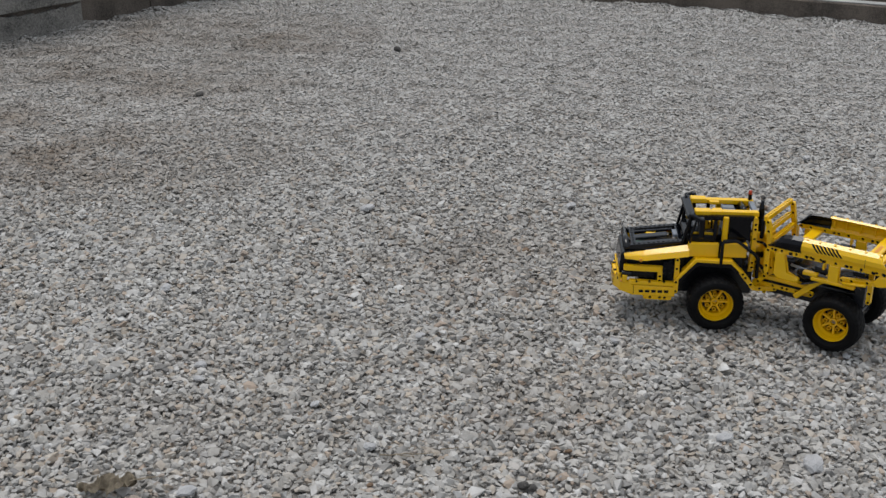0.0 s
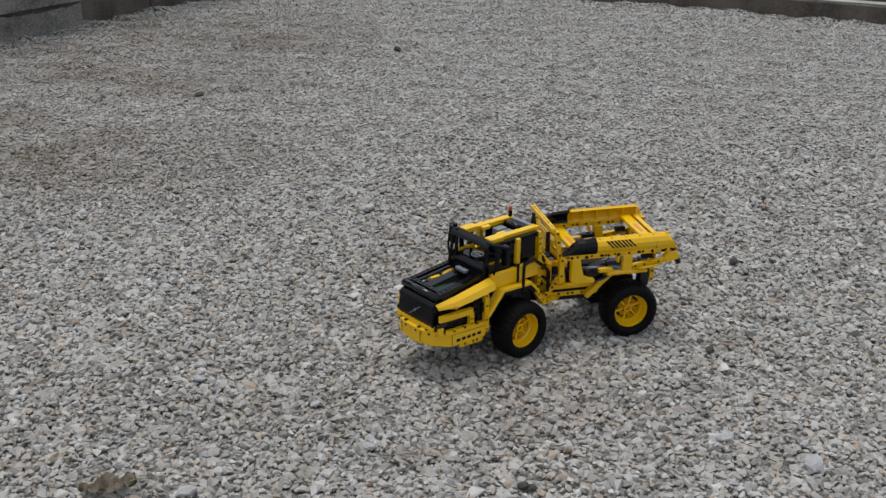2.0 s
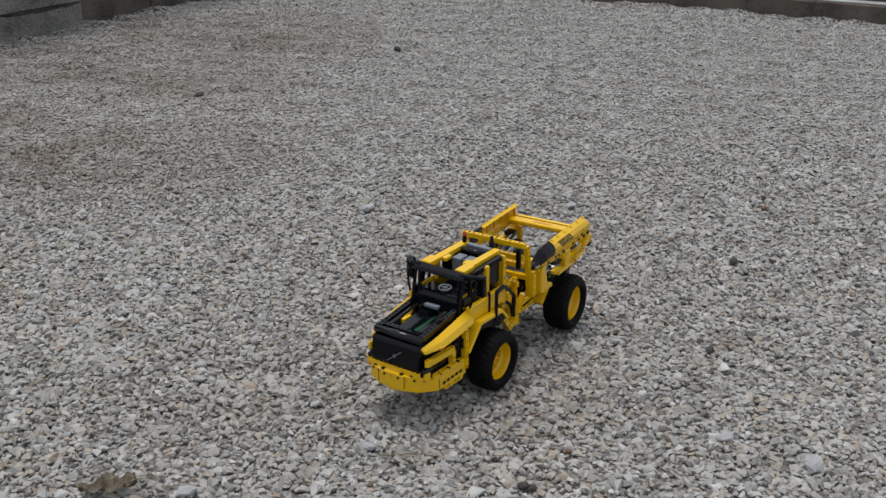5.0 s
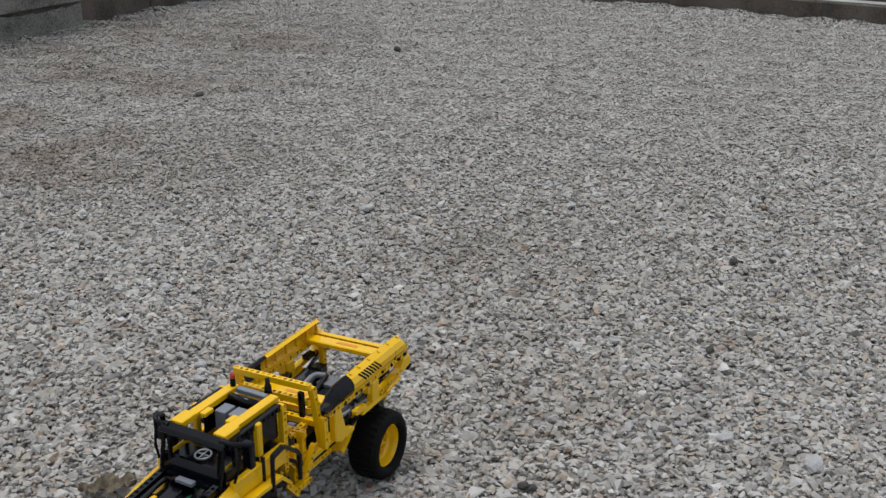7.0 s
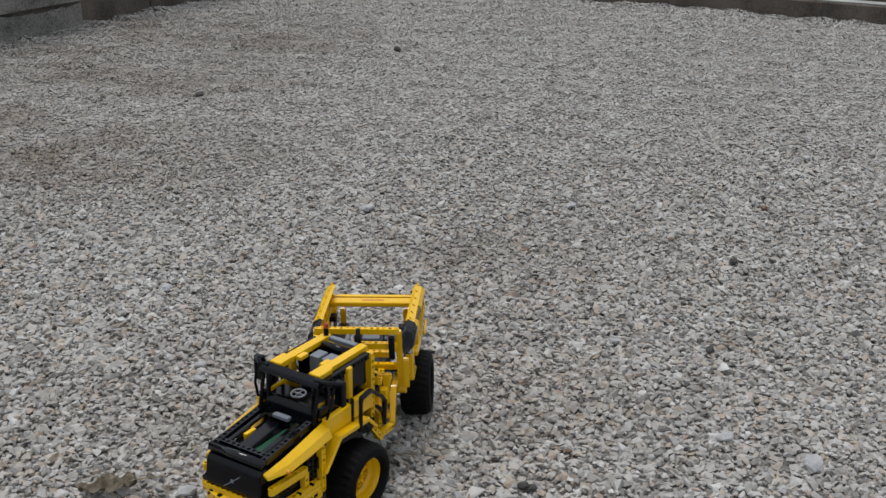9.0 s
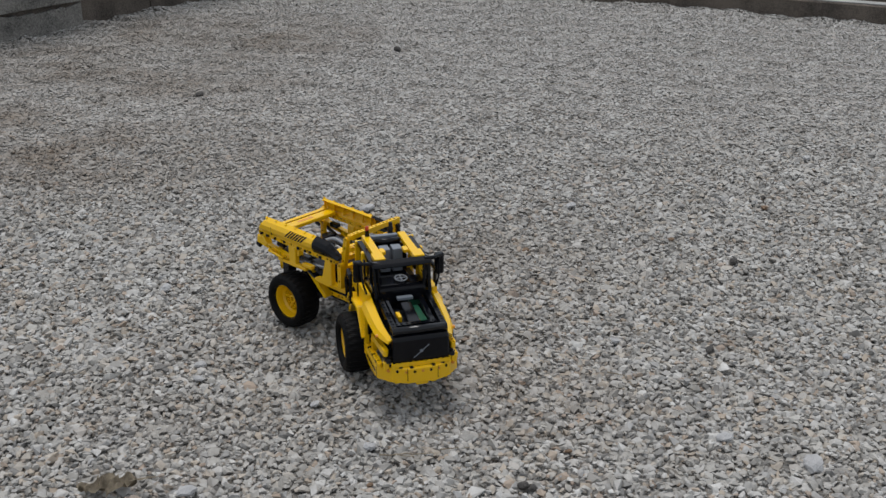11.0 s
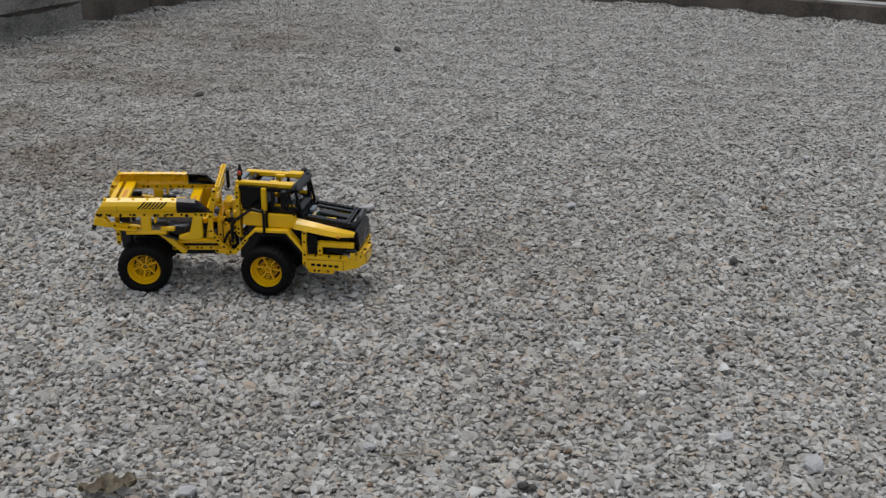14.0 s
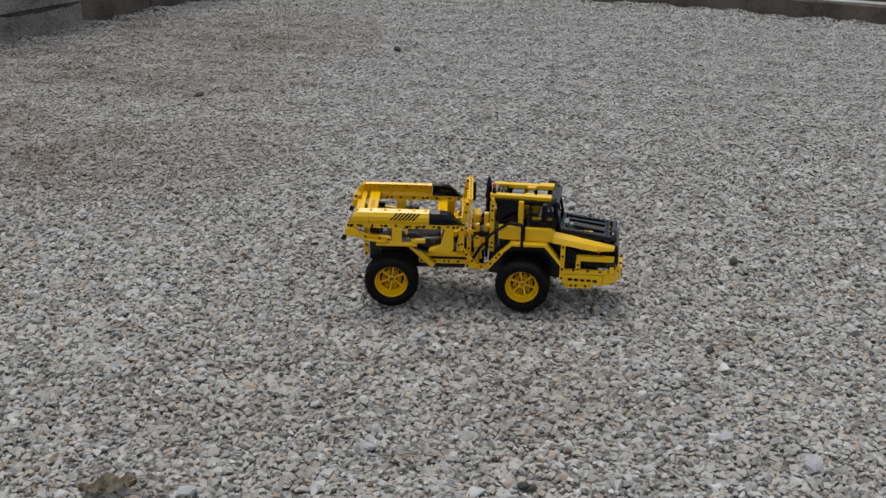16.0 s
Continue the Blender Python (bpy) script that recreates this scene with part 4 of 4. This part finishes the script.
        if s > 0:
            bars("headboard_clip", BLACK, r, ((-0.0055, s * 0.0460 - 0.004, 0.150), (0.0005, s * 0.0460 + 0.004, 0.184)), bevel=0.0015)
        # curved side panels
        bm = bmesh.new()
        shell(bm, s, [(-0.2165, 0.016, 0.94), (-0.2060, 0.010, 1.0), (-0.170, 0.0, 1.0), (-0.125, 0.0, 1.0), (-0.078, 0.0, 0.985)])
        panel = part("side_panel", bm, YELLOW, r, "smooth curved yellow bed side panel")
        bm = bmesh.new()
        shell(bm, s, [(-0.0775, 0.0, 1.0), (-0.060, 0.0, 0.97), (-0.046, 0.0, 0.90), (-0.039, -0.001, 0.72), (-0.029, -0.002, 0.34), (-0.021, -0.002, 0.06)])
        part("panel_nose", bm, BLACK, r, "tapered black nose of the side panel")
        for x in (-0.200, -0.176, -0.152, -0.128, -0.104, -0.084):
            bm = bmesh.new()
            tube(bm, [(x, s * 0.0625, 0.1722), (x, s * 0.0640, 0.1742)], 0.0022, 8)
            part("stud", bm, YELLOW, panel)
            bars("rib", YELLOW, panel, ((x - 0.001, s * 0.0640 - 0.0022, 0.1530), (x + 0.001, s * 0.0640 + 0.0022, 0.1690)), bevel=0.0004)
        bars("panel_seam", DARKGREY, panel, ((-0.1795, s * 0.0715 - 0.0016, 0.1505), (-0.1791, s * 0.0715 + 0.0014, 0.1640)), bevel=0)
        for k in range(7):
            bm = bmesh.new()
            x = -0.1400 + 0.0062 * k
            pts = []
            for u in (0.0, 0.5, 1.0):
                z = 0.1575 + 0.0120 * u
                y = (0.0722, 0.0722, 0.0684)[round(2 * u)]
                for w in (0, 0.0036):
                    pts.append(bm.verts.new((x + w + 0.0120 * u - 0.0050, s * (y + 0.0008), z)))
            fs = [bm.faces.new((pts[0], pts[1], pts[3], pts[2])), bm.faces.new((pts[2], pts[3], pts[5], pts[4]))]
            bmesh.ops.recalc_face_normals(bm, faces=fs)
            bmesh.ops.solidify(bm, geom=fs, thickness=0.0009)
            part("stripe", bm, BLACK, panel)
    # cross members
    beams("headboard_beam", r, ((-0.009, -0.0520, 0.1882), (-0.009, 0.0520, 0.1882), "z"), label="yellow beam across the top of the headboard")
    beams("headboard_beam", r, ((-0.012, -0.0480, 0.1660), (-0.012, 0.0480, 0.1660), "z"))
    beams("headboard_beam", r, ((-0.020, -0.044, 0.150), (-0.020, 0.044, 0.150), "z"))
    for x, z in ((-0.178, 0.1545), (-0.058, 0.1420)):
        bed = bars("bed_plate", YELLOW, r, ((x - 0.009, -0.062, z - 0.004), (x + 0.009, 0.062, z + 0.003)), bevel=0.0012)
        bars("plate_mark", MARKS, bed, ((x - 0.003, -0.016, z + 0.0028), (x + 0.003, 0.016, z + 0.0034)), bevel=0.0002)
    beams("tail_beam", r, ((-0.196, -0.060, 0.1530), (-0.196, 0.060, 0.1530), "x"))
    beams("tail_beam", r, ((-0.205, -0.052, 0.1400), (-0.205, 0.052, 0.1400), "x"))
    for s in (1, -1):
        bm = bmesh.new()
        tube(bm, [(-0.070, s * 0.016, 0.096), (-0.120, s * 0.016, 0.112), (-0.150, s * 0.016, 0.122)], [0.0050, 0.0046, 0.0030], 12)
        part("lift_cylinder", bm, DARKGREY, r, "dark grey linear actuator")
        bm = bmesh.new()
        tube(bm, bent([(-0.150, s * 0.018, 0.121), (-0.140, s * 0.030, 0.123), (-0.118, s * 0.032, 0.119)]), 0.0040, 10)
        part("actuator_arm", bm, GREY, r, "light grey actuator arm", smooth=True)
        bm = bmesh.new()
        tube(bm, [(-0.060, s * 0.058, 0.122), (-0.135, s * 0.058, 0.112)], 0.0024, 8)
        part("grey_rod", bm, GREY, r, smooth=True)
        for x in (-0.208, -0.152, -0.088, -0.036):
            bm = bmesh.new()
            tube(bm, [(x, s * 0.066, 0.1452), (x, s * 0.0695, 0.1452)], 0.0024, 8)
            part("pin", bm, BLACK, r)
    bars("gear_housing", YELLOW, r, ((-0.004, -0.015, 0.122), (0.010, 0.015, 0.148)), bevel=0.0015, label="yellow gear housing with orange print")
    bars("gear_print", MARKS, r, ((0.0098, -0.008, 0.130), (0.0104, 0.008, 0.136)), bevel=0.0001)
    for y in (-0.024, 0.024):
        beams("joint_upright", r, ((0.010, y, 0.072), (0.004, y, 0.132), "x"))
        bars("pin_block", BLACK, r, ((0.006, y - 0.006, 0.098), (0.016, y + 0.006, 0.116)), bevel=0.0012)
    bars("joint_collar", GREY, r, ((0.004, -0.016, 0.104), (0.018, 0.016, 0.112)), bevel=0.002)
    # yellow brackets and grey gears between headboard and joint
    for x, z, half in ((-0.034, 0.1250, 0.046), (-0.010, 0.1215, 0.040), (0.004, 0.1180, 0.020)):
        beams("cross_beam", r, ((x, -half, z), (x, half, z), "z"))
    for s in (1, -1):
        beams("bracket", r, ((-0.010, s * 0.036, 0.086), (-0.010, s * 0.036, 0.120), "y"), ((-0.030, s * 0.028, 0.120), (0.002, s * 0.028, 0.120), "z"))
        bars("bracket_block", YELLOW, r, ((-0.002, s * 0.033 - 0.006, 0.096), (0.010, s * 0.033 + 0.006, 0.112)), bevel=0.0012)
        bm = bmesh.new()
        tube(bm, [(-0.022, s * 0.010, 0.117), (-0.022, s * 0.020, 0.117)], 0.0065, 14)
        part("gear", bm, GREY, r, "light grey gear wheel")
        bars("axle_stop", SILVER, r, ((-0.048, s * 0.016 - 0.004, 0.116), (-0.038, s * 0.016 + 0.004, 0.1205)), bevel=0.001)
    bars("motor_block", BLACK, r, ((-0.056, -0.026, 0.098), (-0.018, 0.026, 0.116)), bevel=0.002)
    bars("grey_plate", GREY, r, ((-0.160, -0.024, 0.112), (-0.135, 0.024, 0.117)))
    for y in (-0.004, 0.010):
        bm = bmesh.new()
        tube(bm, bent([(0.024, y, 0.110), (0.008, y * 1.5, 0.118), (-0.010, y, 0.112), (-0.026, y, 0.104)]), 0.0024, 8)
        part("hydraulic_hose", bm, BLACK, r, smooth=True)
    return r


rear = rear_half()


# ---- movement ----
# seconds, the front axle's place, the front's heading, the bend and the roll of the rear at the joint, and the rear axle's lift (degrees)
COURSE = [
    (0.0, 0.4560, 1.8649, -184.1, -31.9, 0.3, 0.6),
    (0.5, 0.3578, 1.8702, -174.0, -29.3, 1.0, -0.2),
    (1.0, 0.2511, 1.8637, -164.5, -29.4, -0.5, -0.1),
    (1.5, 0.1590, 1.8311, -153.5, -28.5, 1.1, -0.4),
    (2.0, 0.0800, 1.7489, -140.6, -24.7, -1.4, -0.5),
    (2.5, 0.0058, 1.6784, -127.0, -25.5, 1.0, -0.1),
    (3.0, -0.0542, 1.5600, -113.5, -27.0, -1.2, 0.3),
    (3.5, -0.0728, 1.5032, -113.2, -12.9, -3.3, 0.1),
    (4.0, -0.0445, 1.5626, -136.9, 27.3, 3.0, 3.2),
    (4.2, -0.0230, 1.5774, -135.7, 26.9, 2.5, 3.5),
    (4.7, 0.0250, 1.6370, -131.0, 20.0, 1.0, 2.0),
    (5.1, 0.0140, 1.6170, -123.0, 0.0, 0.0, 0.5),
    (5.7, -0.0850, 1.4820, -118.0, -7.0, 0.0, 0.0),
    (6.3, -0.1771, 1.3257, -117.6, -5.8, 1.4, -1.1),
    (6.5, -0.1987, 1.2736, -118.7, -1.6, 0.6, -0.1),
    (7.0, -0.2502, 1.1740, -118.5, 1.0, 1.6, -0.1),
    (7.5, -0.2958, 1.1004, -116.8, -3.7, 2.6, -0.8),
    (8.0, -0.2616, 1.1516, -116.3, -2.2, 1.0, -0.5),
    (8.5, -0.2065, 1.2286, -134.8, 31.8, 1.6, -1.6),
    (9.0, -0.1590, 1.3086, -122.1, 28.4, 2.2, -2.0),
    (9.2, -0.1255, 1.3449, -119.0, 35.8, 0.0, 0.0),
    (9.9, -0.0590, 1.4550, -102.0, 33.5, 0.0, -1.0),
    (10.6, -0.0540, 1.5900, -83.5, 32.0, 0.0, 0.0),
    (11.3, -0.0947, 1.7202, -66.2, 28.9, 1.4, -0.0),
    (11.5, -0.1055, 1.7490, -63.1, 30.6, 1.2, 0.4),
    (12.0, -0.1494, 1.8154, -53.5, 29.5, 1.8, 6.3),
    (12.5, -0.1955, 1.8749, -44.0, 25.5, 3.0, 6.6),
    (13.0, -0.2550, 1.9498, -34.4, 29.0, 0.6, 4.8),
    (13.5, -0.3002, 1.9855, -23.5, 27.1, 3.5, 3.2),
    (14.0, -0.2955, 1.9893, -9.8, 12.7, 2.6, 1.1),
    (14.5, -0.1910, 1.9546, -9.1, 4.4, 1.2, 4.4),
    (15.0, -0.0950, 1.9647, -9.1, 7.5, 1.3, 1.5),
    (15.5, 0.0280, 1.9602, -6.3, 5.9, 2.7, -0.3),
    (16.0, 0.1466, 1.9316, -9.1, 7.5, 1.9, 1.0)]


def course(t):
    """The course at t seconds, smooth through its rows."""
    k = 0
    while k < len(COURSE) - 2 and COURSE[k + 1][0] <= t:
        k += 1
    a, b = COURSE[k], COURSE[k + 1]
    h = b[0] - a[0]
    u = (t - a[0]) / h

    def slope(i, j):
        lo, hi = COURSE[max(i - 1, 0)], COURSE[min(i + 1, len(COURSE) - 1)]
        return (hi[j] - lo[j]) / (hi[0] - lo[0])

    out = []
    for j in range(1, 7):
        p, q, v, w = a[j], b[j], slope(k, j) * h, slope(k + 1, j) * h
        out.append(p + u * (v + u * (3 * (q - p) - 2 * v - w + u * (2 * (p - q) + v + w))))
    return out


def motions():
    times = [i / 10 for i in range(161)]
    front, back, bends, rolls = [], [], [], {i: [] for i in range(4)}
    for t in times:
        x, y, head, bend, lean, lift = course(t)
        # the joint only turns and rolls: a raised rear axle pitches the whole truck about its front axle
        front.append((t, pose(x, y, HUB, 0, 0, head) @ pose(0, 0, 0, 0, 0.605 * lift, 0) @ pose(0, 0, -HUB)))
        joint = pose(PIVOT, 0, 0.07, 0, 0, bend) @ pose(0, 0, 0, lean, 0, 0) @ pose(0, 0, -0.07)
        bends.append((t, joint))
    walk(truck, front)
    walk(rear, bends)
    for i, (ob, axle, side) in enumerate(wheels):
        angle, last, rows = 17.0 * i, None, []
        for (t, m), (_, j) in zip(front, bends):
            local = (j @ pose(AXLE_R, side * 0.0785, HUB) if axle else pose(0, side * 0.0785, HUB))
            place = m @ local
            if last is not None:
                ahead = place.to_3x3() @ Vector((1, 0, 0))
                angle += math.degrees((place.translation - last).dot(ahead) / 0.0465)
            last = place.translation.copy()
            rows.append((t, local @ pose(0, 0, 0, 0, angle, 0)))
        walk(ob, rows)


motions()
